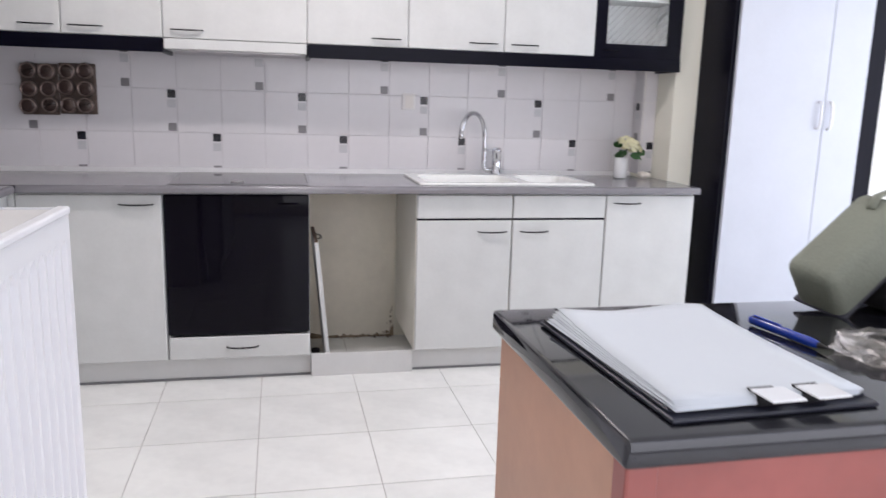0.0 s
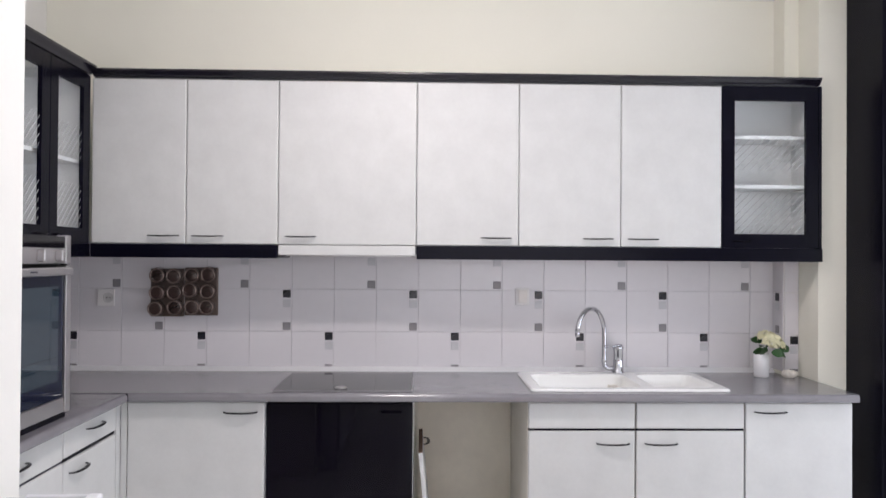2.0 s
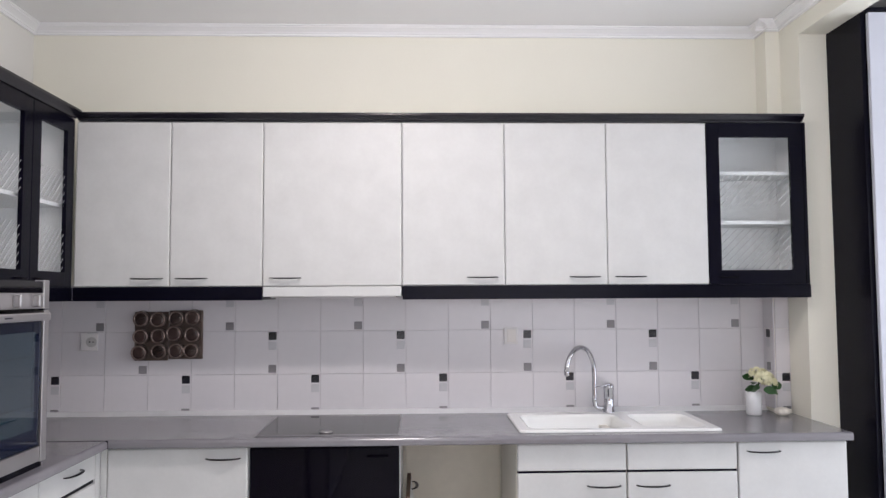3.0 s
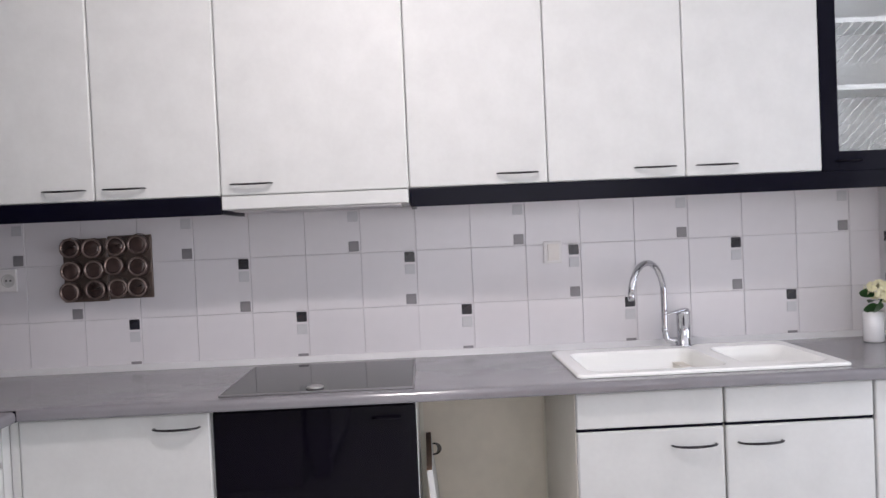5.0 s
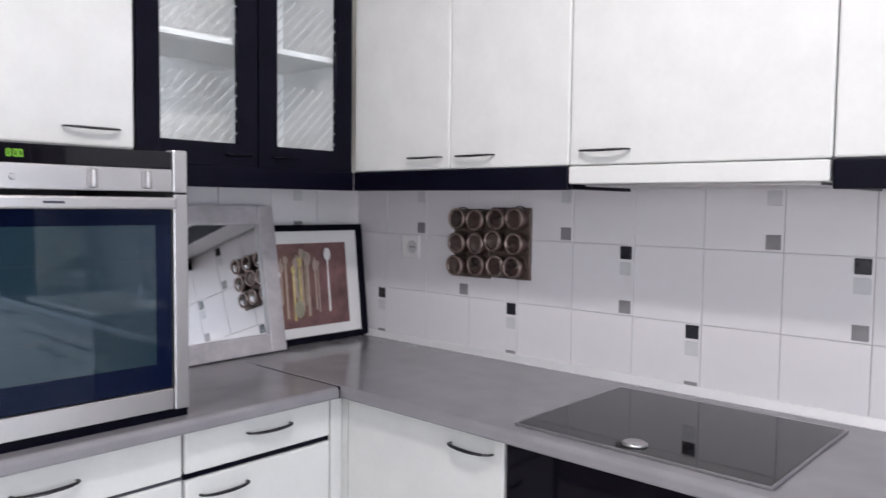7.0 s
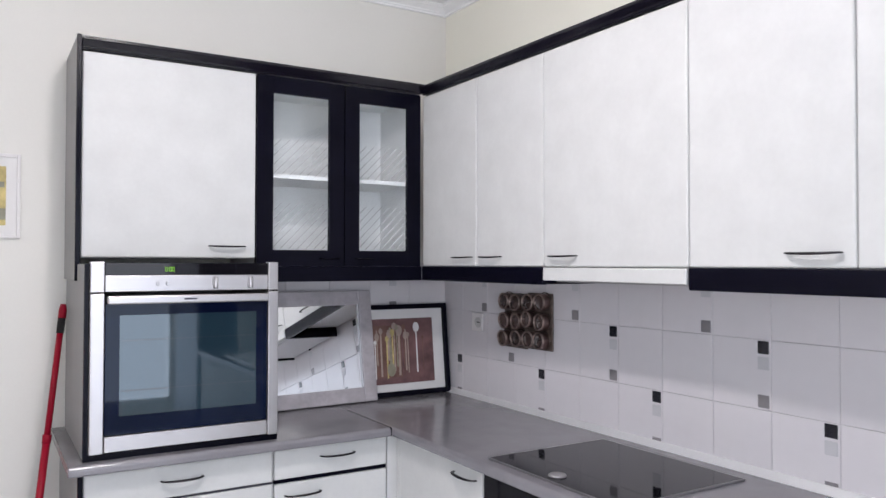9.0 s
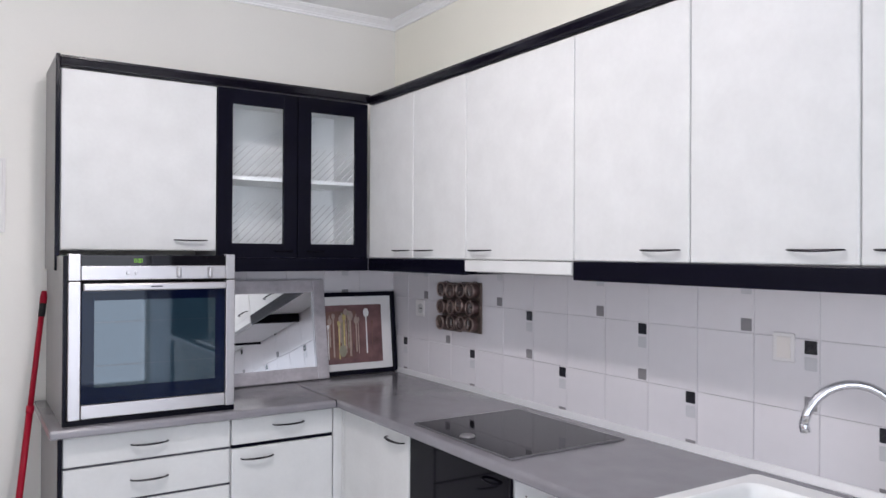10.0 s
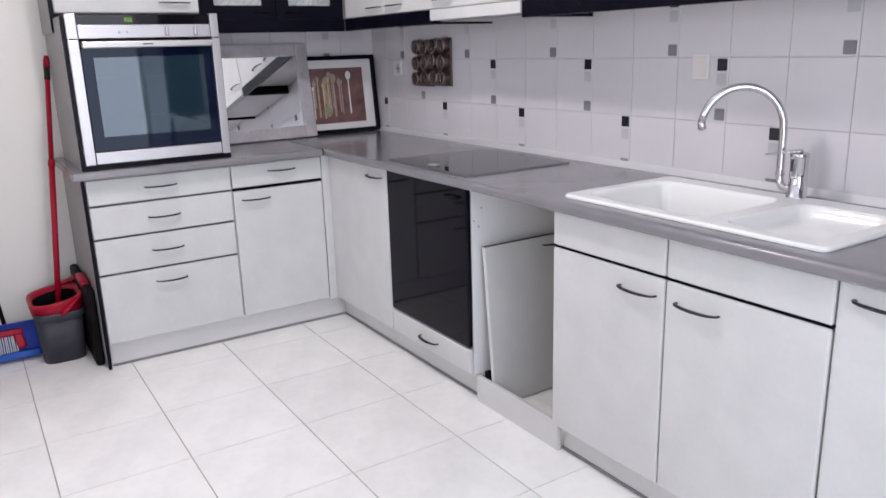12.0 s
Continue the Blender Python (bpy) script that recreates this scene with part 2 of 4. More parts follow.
wall_west = structure("wall_west", [(-0.12, 0.03, -2.337, 0.0, 0, H)], WALL_GREY, "off-white painted wall beside the oven", "wall")
structure("wall_partition", [(-0.12, 1.15, -5.6, -2.337, 0, H)], WALL_GREY, "off-white partition wall behind the radiator", "wall")
wall_pier = structure("wall_pier", [(3.517, 3.585, -0.11, 0.0, 0, H), (3.585, 3.712, -0.29, 0.0, 0, H)], WALL, "cream wall pier at the end of the worktop", "wall")
structure("trim_beam", [(3.585, 3.712, -5.45, -0.29, 2.577, H)], WALL, "cream beam over the wide opening", "beam")
# the unseen far sides of the room; the south opening is assumed
structure("wall_south", [(1.15, 1.7, -5.6, -5.45, 0, H), (4.1, 5.4, -5.6, -5.45, 0, H), (1.7, 4.1, -5.6, -5.45, 0, 0.10), (1.7, 4.1, -5.6, -5.45, 2.30, H)], WALL_GREY, "unseen off-white wall with an assumed wide, low window opening", "wall")
structure("wall_east", [(5.3, 5.45, -5.6, -3.40, 0, H), (5.3, 5.45, -0.45, 0.2, 0, H), (5.3, 5.45, -3.40, -0.45, 0, 0.25), (5.3, 5.45, -3.40, -0.45, 2.15, H)], WALL_GREY, "off-white wall with a tall window opening", "wall")


def cornice(name, length, m):
    prof = [(0, 0), (0, -0.046), (-0.008, -0.046), (-0.010, -0.044), (-0.010, -0.036), (-0.015, -0.034), (-0.017, -0.028), (-0.024, -0.0235), (-0.036, -0.017), (-0.044, -0.0135), (-0.044, -0.009), (-0.050, -0.006), (-0.050, 0)]
    ob = part(name, prism(prof, 0, length), CEIL)
    ob.matrix_basis = m
    return tagged(ob, "white moulded plaster ceiling cornice", "cornice", "", "structure")


cornice("trim_cornice_north", 3.487, pose(0.03, -0.001, H - 0.001))
cornice("trim_cornice_west", 2.336, pose(0.031, -2.337, H - 0.001, 0, 0, 90))
cornice("trim_cornice_pier_side", 0.16, pose(3.516, 0.0, H - 0.001, 0, 0, -90))
cornice("trim_cornice_pier_front", 0.116, pose(3.467, -0.111, H - 0.001))
cornice("trim_cornice_beam", 5.3, pose(3.584, -0.11, H - 0.001, 0, 0, -90))

lamp = thing("ceiling_lamp", "round white opal glass pendant lamp, lit", "lamp", pose(1.72, -1.48, 2.70))
part("base", lathe([(0.06, -0.03), (0.06, 0.0)], 32), ENAMEL, lamp)
part("rod", lathe([(0.008, -0.10), (0.008, -0.031)], 12), ENAMEL, lamp)
globe = part("diffuser", lathe([(0.03, -0.33), (0.09, -0.312), (0.135, -0.27), (0.15, -0.22), (0.135, -0.17), (0.09, -0.125), (0.04, -0.10)], 32), LAMP_GLOW, lamp, "opal glass globe", True)
globe.visible_shadow = False

# ---- splashback tiles ----
P = 0.2  # tile pitch


def tile_mesh(w, h, name="tile"):
    return mesh_of(name, box(0.0007, w - 0.0007, -0.006, 0.0, 0.0007, h - 0.0007, 0.0009, segs=1), TILE)


tile_cache = {}
square_mesh = {k: mesh_of("mosaic", box(-0.0185, 0.0185, -0.0075, -0.002, -0.0185, 0.0185, 0.0012, segs=1), mt) for k, mt in (("black", MOS_BLACK), ("light", MOS_LIGHT), ("grey", MOS_GREY))}


def lay_tile(wall, m, w, h, decor=None, zcut=0.0, label="glossy white tile"):
    """A tile w by h with its lower left corner at m; decor: where the mosaic strip's centre lies across it; zcut: what is cut off its foot."""
    key = (round(w, 4), round(h, 4))
    if key not in tile_cache:
        tile_cache[key] = tile_mesh(w, h)
    t = shared("tile", tile_cache[key], wall, m)
    if decor is not None:
        for z, kind in ((0.178, "black"), (0.133, "light"), (0.0245, "grey")):
            z -= zcut
            if z - 0.0185 > 0.0:
                shared("mosaic", square_mesh[kind], t, pose(decor, -0.0, z))
            elif z + 0.0185 > 0.004 and kind == "grey":
                cut = tile_cache.setdefault("cut", mesh_of("mosaic", box(-0.0185, 0.0185, -0.0075, -0.002, 0.0, z + 0.0185, 0.001, segs=1), MOS_GREY))
                shared("mosaic", cut, t, pose(decor, 0, 0.0015))
    return t


STRIP_TOP = 0.871
tagged(part("trim_grout_north", boxes([(0.03, 3.517, -0.003, 0.0, 0.84, 1.46)]), GROUT), "thin grey tile joints", "grout", "", "structure")
tagged(part("trim_grout_west", boxes([(0.03, 0.033, -1.10, -0.003, 0.84, 1.46)]), GROUT), "thin grey tile joints", "grout", "", "structure")
rows_z = ((STRIP_TOP, 1.04, 1), (1.04, 1.24, 2), (1.24, 1.44, 0))
for z0, z1, off in rows_z:
    h, cut = z1 - z0, 0.2 - (z1 - z0)
    for k in range(0, 18):
        x0, x1 = max(0.2 * k, 0.034), min(0.2 * k + 0.2, 3.516)
        if x1 - x0 < 0.02:
            continue
        # the strip sits at the right edge of every third tile, one tile on from row to row
        first = {0: 4, 1: 0, 2: 5}[off]
        decor = 0.2 * k + 0.175 - x0 if (k - first) % 3 == 0 else None
        if decor is not None and x0 + decor + 0.019 > x1:
            decor = None
        lay_tile(wall_north, pose(x0, -0.003, z0), x1 - x0, h, decor, cut)
    for k in range(0, 6):
        y1 = -0.006 - 0.2 * k
        y0 = y1 - 0.2
        decor = 0.115 if (k + {0: 2, 1: 1, 2: 0}[off]) % 3 == 0 else None
        lay_tile(wall_west, pose(0.033, y0, z0, 0, 0, 90), 0.2, h, decor, cut)
    # the pier's two narrow faces
    lay_tile(wall_pier, pose(3.517, -0.002, z0, 0, 0, -90), 0.108, h, 0.055 if off == 2 else None, cut)
    lay_tile(wall_pier, pose(3.517, -0.11, z0), 0.068, h, 0.046 if off == 1 else None, cut)

# ---- plinths, worktop ----
tagged(part("baseboard_north", boxes([(0.59, 1.79, -0.528, -0.513, 0.0, 0.103), (2.246, 3.565, -0.528, -0.513, 0.0, 0.103)], 0.002), PLINTH), "white kitchen plinth board with grey foot seal", "plinth", "", "structure")
tagged(part("baseboard_opening", boxes([(1.791, 2.245, -0.556, -0.540, 0.0, 0.103)], 0.002), PLINTH), "white plinth board across the empty appliance bay", "plinth", "", "structure")
tagged(part("baseboard_west", boxes([(0.580, 0.595, -1.645, -0.529, 0.0, 0.102)], 0.002), PLINTH), "white kitchen plinth board", "plinth", "", "structure")
# the seal also draws the plinth's contact shade on the floor
tagged(part("baseboard_seal", boxes([(0.600, 1.79, -0.533, -0.5285, 0.0, 0.010), (2.246, 3.565, -0.533, -0.5285, 0.0, 0.010), (0.5955, 0.600, -1.645, -0.5285, 0.0, 0.010)]), SEAL), "grey rubber seal along the plinth, darkened for the shade at the floor", "seal", "", "structure")
tagged(part("wall_bay_plaster", boxes([(1.80, 2.24, -0.006, -0.001, 0.0, 0.82)]), PLASTER), "stained bare plaster at the back of the empty bay", "plaster", "", "structure")

WT0, WT1 = 0.821, 0.854


def worktop_profile(back, front):
    t, b = WT1, WT0
    r, cz = 0.014, t - 0.014
    nose = [(front + 0.010, b), (front + 0.003, b + 0.002), (front, b + 0.007)]
    nose += [(front + r - r * math.cos(radians(a)), cz + r * math.sin(radians(a))) for a in (0, 15, 30, 45, 60, 75, 90)]
    return [(back, t), (back, b)] + nose


SX0, SX1, SY0, SY1 = 2.30, 3.05, -0.525, -0.135  # the cut-out for the sink
worktop = thing("worktop", "grey laminate worktop with rounded front edge, along the tiled wall", "worktop", pose(0, 0, 0))
bm = prism(worktop_profile(-0.004, -0.623), 0.034, SX0)
prism(worktop_profile(SY0, -0.623), SX0, SX1, bm)
prism([(-0.004, WT1), (-0.004, WT0), (SY1, WT0), (SY1, WT1)], SX0, SX1, bm)
prism(worktop_profile(-0.112, -0.623), SX1, 3.579, bm)
prism([(-0.004, WT1), (-0.004, WT0), (-0.112, WT0), (-0.112, WT1)], SX1, 3.514, bm)
part("slab", bm, WORKTOP, worktop)
part("upstand", prism([(-0.0095, WT1), (-0.0095, STRIP_TOP + 0.004), (-0.014, STRIP_TOP + 0.004), (-0.017, STRIP_TOP + 0.002), (-0.031, WT1 + 0.004), (-0.034, WT1 + 0.002), (-0.034, WT1)], 0.05, 3.51), STRIP, worktop, "light grey wall sealing strip")
worktop_b = thing("worktop", "grey laminate worktop carrying the oven, joined at the corner", "worktop", pose(0.03, 0, 0, 0, 0, 90))
bm = prism(worktop_profile(-0.004, -0.64), -1.69, -0.6255)
part("slab", bm, WORKTOP, worktop_b)
part("upstand", prism([(-0.0095, WT1), (-0.0095, STRIP_TOP + 0.004), (-0.014, STRIP_TOP + 0.004), (-0.017, STRIP_TOP + 0.002), (-0.031, WT1 + 0.004), (-0.034, WT1 + 0.002), (-0.034, WT1)], -1.03, -0.03), STRIP, worktop_b, "light grey wall sealing strip")
part("joint_strip", boxes([(-0.6285, -0.6255, -0.641, -0.25, WT0 + 0.002, WT1 + 0.0012)]), BLACK, worktop_b, "dark joint line")
part("end_cap", boxes([(-1.692, -1.6895, -0.63, -0.01, WT0 + 0.003, WT1 - 0.003)]), WORKTOP, worktop_b)

# ---- cabinet parts ----
arc = [(-0.064, 0.0, 0.0008), (-0.0635, -0.008, 0.0007), (-0.058, -0.014, 0.0004), (-0.044, -0.0195, -0.0002), (-0.023, -0.0225, -0.0007), (0, -0.0235, -0.001)]
arc += [(-x, y, z) for x, y, z in arc[-2::-1]]
HANDLE_MESH = mesh_of("handle", tube(arc, [0.005, 0.005, 0.0055, 0.0064, 0.007, 0.0072, 0.007, 0.0064, 0.0055, 0.005, 0.005], 10, flat=0.5), HANDLE, True)
PALE_HANDLE = mesh_of("handle", tube(arc, 0.006, 8), STRIP, True)
small = [(x * 0.62, y * 0.8, z) for x, y, z in arc]
SMALL_HANDLE = mesh_of("handle", tube(small, 0.0035, 8), BLACK_GLOSS, True)


def carcass(unit, w, depth, z0, z1, mat, shelf=(), top=True, back=0.012):
    t = 0.016
    part("side_panel", box(0.0006, t, -depth, -back, z0, z1), mat, unit)
    part("side_panel", box(w - t, w - 0.0006, -depth, -back, z0, z1), mat, unit)
    part("bottom_panel", box(t + 0.0002, w - t - 0.0002, -depth, -back, z0, z0 + t), mat, unit)
    part("back_panel", box(t + 0.0002, w - t - 0.0002, -back - 0.005, -back, z0 + t, z1), mat, unit)
    if top:
        part("top_panel", box(t + 0.0002, w - t - 0.0002, -depth, -back - 0.006, z1 - t, z1), mat, unit)
    for s in shelf:
        part("shelf", box(t + 0.0002, w - t - 0.0002, -depth + 0.02, -back - 0.006, s, s + t), CABINET_IN, unit, "pale shelf")


def front(unit, name, x0, x1, z0, z1, depth, mat, handle=None, label="", thick=0.019, hz=None, small_handle=False):
    d = part(name, box(x0, x1, -depth, -depth + thick, z0, z1, 0.0055), mat, unit, label)
    if handle is not None:
        shared("handle", SMALL_HANDLE if small_handle else HANDLE_MESH, d, pose(handle, -depth, hz), "dark curved bow handle")
    return d


def unit_at(name, label, category, m, w, depth, z0, z1, mat=WHITE_EDGE, shelf=(), group="", top=True, back=0.012):
    u = thing(name, label, category, m, group)
    carcass(u, w, depth - 0.0205, z0, z1, mat, shelf, top, back)
    return u


def stripe_set(x0, x1, z0, z1, y, step, parent, half=0.0018):
    """Slanting etched lines clipped to a rectangle."""
    bm = bmesh.new()
    c = x0 - (z1 - z0)
    while c < x1:
        za, zb = z0, z1
        xa, xb = c, c + (z1 - z0) * 1.0
        if xa < x0:
            za, xa = z0 + (x0 - c), x0
        if xb > x1:
            zb, xb = z0 + (x1 - c), x1
        if xb - xa > 0.01:
            v = [bm.verts.new(p) for p in ((xa - half, y, za), (xa + half, y, za), (xb + half, y, zb), (xb - half, y, zb))]
            w = [bm.verts.new((p.co.x, y + 0.0008, p.co.z)) for p in v]
            bm.faces.new(v)
            bm.faces.new(w[::-1])
            for i in range(4):
                bm.faces.new((v[i], v[(i + 1) % 4], w[(i + 1) % 4], w[i]))
        c += step
    return part("etched_stripes", bm, ETCH, parent, "slanting etched lines")


def glass_door(unit, x0, x1, z0, z1, depth, handle_x, stile=0.055, bottom=0.062, top=0.062):
    bm = bmesh.new()
    y0, y1 = -depth, -depth + 0.02
    box(x0, x0 + stile, y0, y1, z0, z1, 0.0008, bm)
    box(x1 - stile, x1, y0, y1, z0, z1, 0.0008, bm)
    box(x0 + stile, x1 - stile, y0, y1, z0, z0 + bottom, 0.0, bm)
    box(x0 + stile, x1 - stile, y0, y1, z1 - top, z1, 0.0, bm)
    d = part("door", bm, BLACK, unit, "black lacquered glazed door")
    p = part("pane", boxes([(x0 + stile - 0.004, x1 - stile + 0.004, -depth + 0.009, -depth + 0.013, z0 + bottom - 0.004, z1 - top + 0.004)]), GLASS, d, "clear glass pane with slanting etched lines")
    p.visible_shadow = False
    gz0, gz1 = z0 + bottom, z1 - top
    hgt = gz1 - gz0
    stripe_set(x0 + stile, x1 - stile, gz0 + 0.005, gz0 + hgt * 0.30, -depth + 0.0075, 0.034, d)
    stripe_set(x0 + stile, x1 - stile, gz0 + hgt * 0.485, gz0 + hgt * 0.71, -depth + 0.0075, 0.034, d)
    shared("handle", SMALL_HANDLE, d, pose(handle_x, -depth, z0 + 0.03))
    return d


# ---- base cabinets on the tiled wall ----
D = 0.583
BZ0, BZ1, DZ0, DZ1 = 0.104, 0.8205, 0.108, 0.814
HB = 0.786
GB, GU = "base cabinets", "wall cabinets"
u = unit_at("base_cabinet", "white mottled corner base cabinet with one door", "cabinet", pose(0.65, 0, 0), 0.546, D, BZ0, BZ1, group=GB)
front(u, "door", 0.0025, 0.5435, DZ0, DZ1, D, WHITE, 0.448, hz=HB - 0.012)
filler = thing("corner_filler", "white corner filler strip between base cabinets", "filler panel", pose(0, 0, 0))
part("board", boxes([(0.6278, 0.6505, -0.5815, -0.40, 0.106, 0.8205), (0.600, 0.6245, -0.6195, -0.576, 0.106, 0.8205)], 0.001), WHITE, filler)
part("backing_board", boxes([(0.596, 0.6275, -0.5755, -0.56, 0.106, 0.8205)]), WHITE_EDGE, filler)

u = black_unit = unit_at("base_cabinet", "base cabinet with glossy black front and white drawer below", "cabinet", pose(1.198, 0, 0), 0.588, D, BZ0, BZ1, group=GB)
front(u, "door", 0.0025, 0.5855, 0.214, DZ1, D, BLACK_GLOSS, 0.500, "glossy black front panel", hz=0.775, small_handle=True)
front(u, "drawer", 0.0025, 0.5855, DZ0, 0.207, D, WHITE, 0.302, hz=0.160)

u = unit_at("sink_cabinet", "white base cabinet under the sink bowl", "cabinet", pose(2.246, 0, 0), 0.437, D, BZ0, BZ1, MELAMINE, group=GB, top=False)
front(u, "drawer_front", 0.0025, 0.4345, 0.7095, DZ1, D, WHITE)
part("shadow_strip", boxes([(0.0025, 0.4345, -D + 0.007, -D + 0.018, 0.7007, 0.7093)]), BLACK, u, "black strip under the drawer front")
front(u, "door", 0.0025, 0.4345, DZ0, 0.7005, D, WHITE, 0.345, hz=0.650)
u = unit_at("sink_cabinet", "white base cabinet under the draining board", "cabinet", pose(2.684, 0, 0), 0.445, D, BZ0, BZ1, MELAMINE, group=GB, top=False)
front(u, "drawer_front", 0.0025, 0.4425, 0.7095, DZ1, D, WHITE)
part("shadow_strip", boxes([(0.0025, 0.4425, -D + 0.007, -D + 0.018, 0.7007, 0.7093)]), BLACK, u, "black strip under the drawer front")
front(u, "door", 0.0025, 0.4425, DZ0, 0.7005, D, WHITE, 0.103, hz=0.650)
u = unit_at("base_cabinet", "white base cabinet with a full-height door at the worktop's end", "cabinet", pose(3.130, 0, 0), 0.445, D, BZ0, BZ1, group=GB)
front(u, "door", 0.0025, 0.4425, DZ0, DZ1, D, WHITE, 0.103, hz=HB - 0.008)

# screw holes in the bay's side, and a levelling foot at its mouth
for hy, hz in ((-0.520, 0.740), (-0.533, 0.672), (-0.554, 0.695)):
    part("screw_hole", lathe([(0.0028, 0.0), (0.0028, 0.0008)], 10, m=pose(0.5885, hy, hz, 0, 90, 0)), CRUMB, black_unit, "small dark screw hole")
foot = thing("levelling_foot", "black plastic cabinet foot standing behind the plinth board", "cabinet foot", pose(1.812, -0.512, 0.001))
part("base", lathe([(0.022, 0.0), (0.022, 0.006), (0.012, 0.010)], 16), BUCKET_BLACK, foot)
part("stem", lathe([(0.010, 0.0102), (0.010, 0.085), (0.018, 0.090), (0.018, 0.112)], 14), BUCKET_BLACK, foot)

# the loose door that leans in the empty bay
loose = thing("loose_cabinet_door", "spare white cabinet door leaning in the empty bay", "cabinet door", pose(1.864, -0.535, 0.004, 0, -5.5, 0))
panel = part("panel", box(0.0, 0.018, 0.0, 0.42, 0.0, 0.598, 0.002), WHITE, loose)
part("bare_edge", box(0.0005, 0.0175, 0.001, 0.419, 0.5985, 0.6005), BARE, loose, "bare brown top edge")
shared("handle", HANDLE_MESH, panel, pose(0.018, 0.33, 0.565, 0, 0, 90), "dark curved bow handle")
bm = bmesh.new()
n = 60
low, high = [], []
for i in range(n + 1):
    x = 1.802 + 0.436 * i / n
    rise = 0.006 + 0.016 * abs(noise.noise((x * 23, 3.1, 0))) + 0.018 * max(0, noise.noise((x * 70, 0.4, 0)))
    rise += 0.06 * max(0, (i / n - 0.93) / 0.07) ** 2 + 0.02 * max(0, 0.25 - i / n) / 0.25
    low.append(bm.verts.new((x, -0.0105, 0.0005)))
    high.append(bm.verts.new((x, -0.0066 - 0.002 * abs(noise.noise((x * 90, 7, 0))), rise)))
for i in range(n):
    bm.faces.new((low[i], low[i + 1], high[i + 1], high[i]))
tagged(part("trim_mortar_foot", bm, STAIN), "rough brown mortar along the foot of the bay wall", "mortar", "", "structure")
rng = random.Random(21)
bm = bmesh.new()
for i in range(30):
    h = rng.random() ** 1.8
    cx, cz, r = 2.232 - abs(rng.gauss(0, 0.014)) * (1.3 - h), 0.020 + 0.17 * h, rng.uniform(0.002, 0.007) * (1.2 - 0.7 * h)
    y = -0.0063 - 0.00002 * i
    ring = [bm.verts.new((min(cx + r * k * 0.8 * math.cos(a), 2.2385), y, cz + r * k * 1.3 * math.sin(a))) for a, k in [(2 * math.pi * j / 9, rng.uniform(0.55, 1.25)) for j in range(9)]]
    bm.faces.new(ring)
tagged(part("trim_mould_spots", bm, STAIN), "dark mould spots in the corner of the empty bay", "stain", "", "structure")
rng = random.Random(9)
bm = bmesh.new()
for i in range(30):
    x = rng.choice((rng.uniform(1.81, 2.22), rng.uniform(2.12, 2.225)))
    r = rng.uniform(0.002, 0.007)
    m = Matrix.Translation((x, -rng.uniform(0.008, 0.035), r * 0.5)) @ Matrix.Diagonal((1, 0.8, rng.uniform(0.5, 1.6), 1)) @ pose(0, 0, 0, rng.uniform(0, 90), rng.uniform(0, 90), 0)
    bmesh.ops.create_icosphere(bm, subdivisions=1, radius=r, matrix=m)
tagged(part("mortar_crumbs", bm, CRUMB), "brown mortar crumbs along the wall in the bay", "debris", "", "stuff")

# ---- base cabinets under the oven ----
LD = 0.595
west = lambda y: pose(0.03, y, 0, 0, 0, 90)
u = unit_at("base_cabinet", "white base cabinet with one drawer over a door", "cabinet", west(-1.055), 0.435, LD, BZ0, BZ1, group=GB)
front(u, "drawer", 0.0025, 0.4325, 0.712, DZ1, LD, WHITE, 0.235, hz=0.775)
part("shadow_strip", boxes([(0.0025, 0.4325, -LD + 0.008, -LD + 0.018, 0.6985, 0.7105)]), BLACK, u, "black strip under the drawer")
front(u, "door", 0.0025, 0.4325, DZ0, 0.697, LD, WHITE, 0.105, hz=0.655)
u = unit_at("drawer_cabinet", "white cabinet with four drawers under the oven", "cabinet", west(-1.650), 0.594, LD, BZ0, BZ1, group=GB)
for z0, z1, hz in ((0.709, DZ1, 0.765), (0.569, 0.7015, 0.636), (0.415, 0.5615, 0.492), (DZ0, 0.4075, 0.352)):
    front(u, "drawer", 0.0025, 0.5915, z0, z1, LD, WHITE, 0.292, hz=hz)
part("shadow_strip", boxes([(0.0025, 0.5915, -LD + 0.004, -LD + 0.018, z, z + 0.0055) for z in (0.7025, 0.5625, 0.4085)]), BUCKET, u, "dark gaps between the drawers")
part("end_panel", box(-0.014, -0.0005, -0.585, -0.01, 0.0, 0.8205, 0.002), END_GREY, u, "grey end panel")
part("end_edge", box(-0.014, -0.0005, -0.602, -0.586, 0.0, 0.8205, 0.002), BLACK, u, "black front edge of the end panel")

# ---- wall cabinets on the tiled wall ----
UD, UZ0, UZ1, UT = 0.337, 1.446, 2.158, 2.162
HU = 1.481


def wall_unit(x0, x1, handle, label, extra=None):
    u = unit_at("wall_cabinet", label, "cabinet", pose(x0, 0, 0), x1 - x0, UD, UZ0, UT, group=GU)
    front(u, "door", 0.0011, x1 - x0 - 0.0011, UZ0 + 0.001, UZ1, UD, WHITE, handle, hz=HU)
    return u


wall_unit(0.393, 0.797, 0.310, "white mottled wall cabinet beside the corner")
wall_unit(0.797, 1.192, 0.094, "white mottled wall cabinet with one door")
hood = wall_unit(1.192, 1.790, 0.098, "white wall cabinet with a built-in extractor hood")
part("hood_front", box(0.003, 0.595, -UD - 0.006, -0.02, 1.402, 1.4445, 0.003), WHITE, hood, "white pull-out extractor hood front")
part("hood_filter", boxes([(0.03, 0.57, -UD + 0.03, -0.04, 1.3965, 1.4015)]), STEEL, hood, "grey metal grease filter")
wall_unit(1.790, 2.236, 0.348, "white mottled wall cabinet with one door")
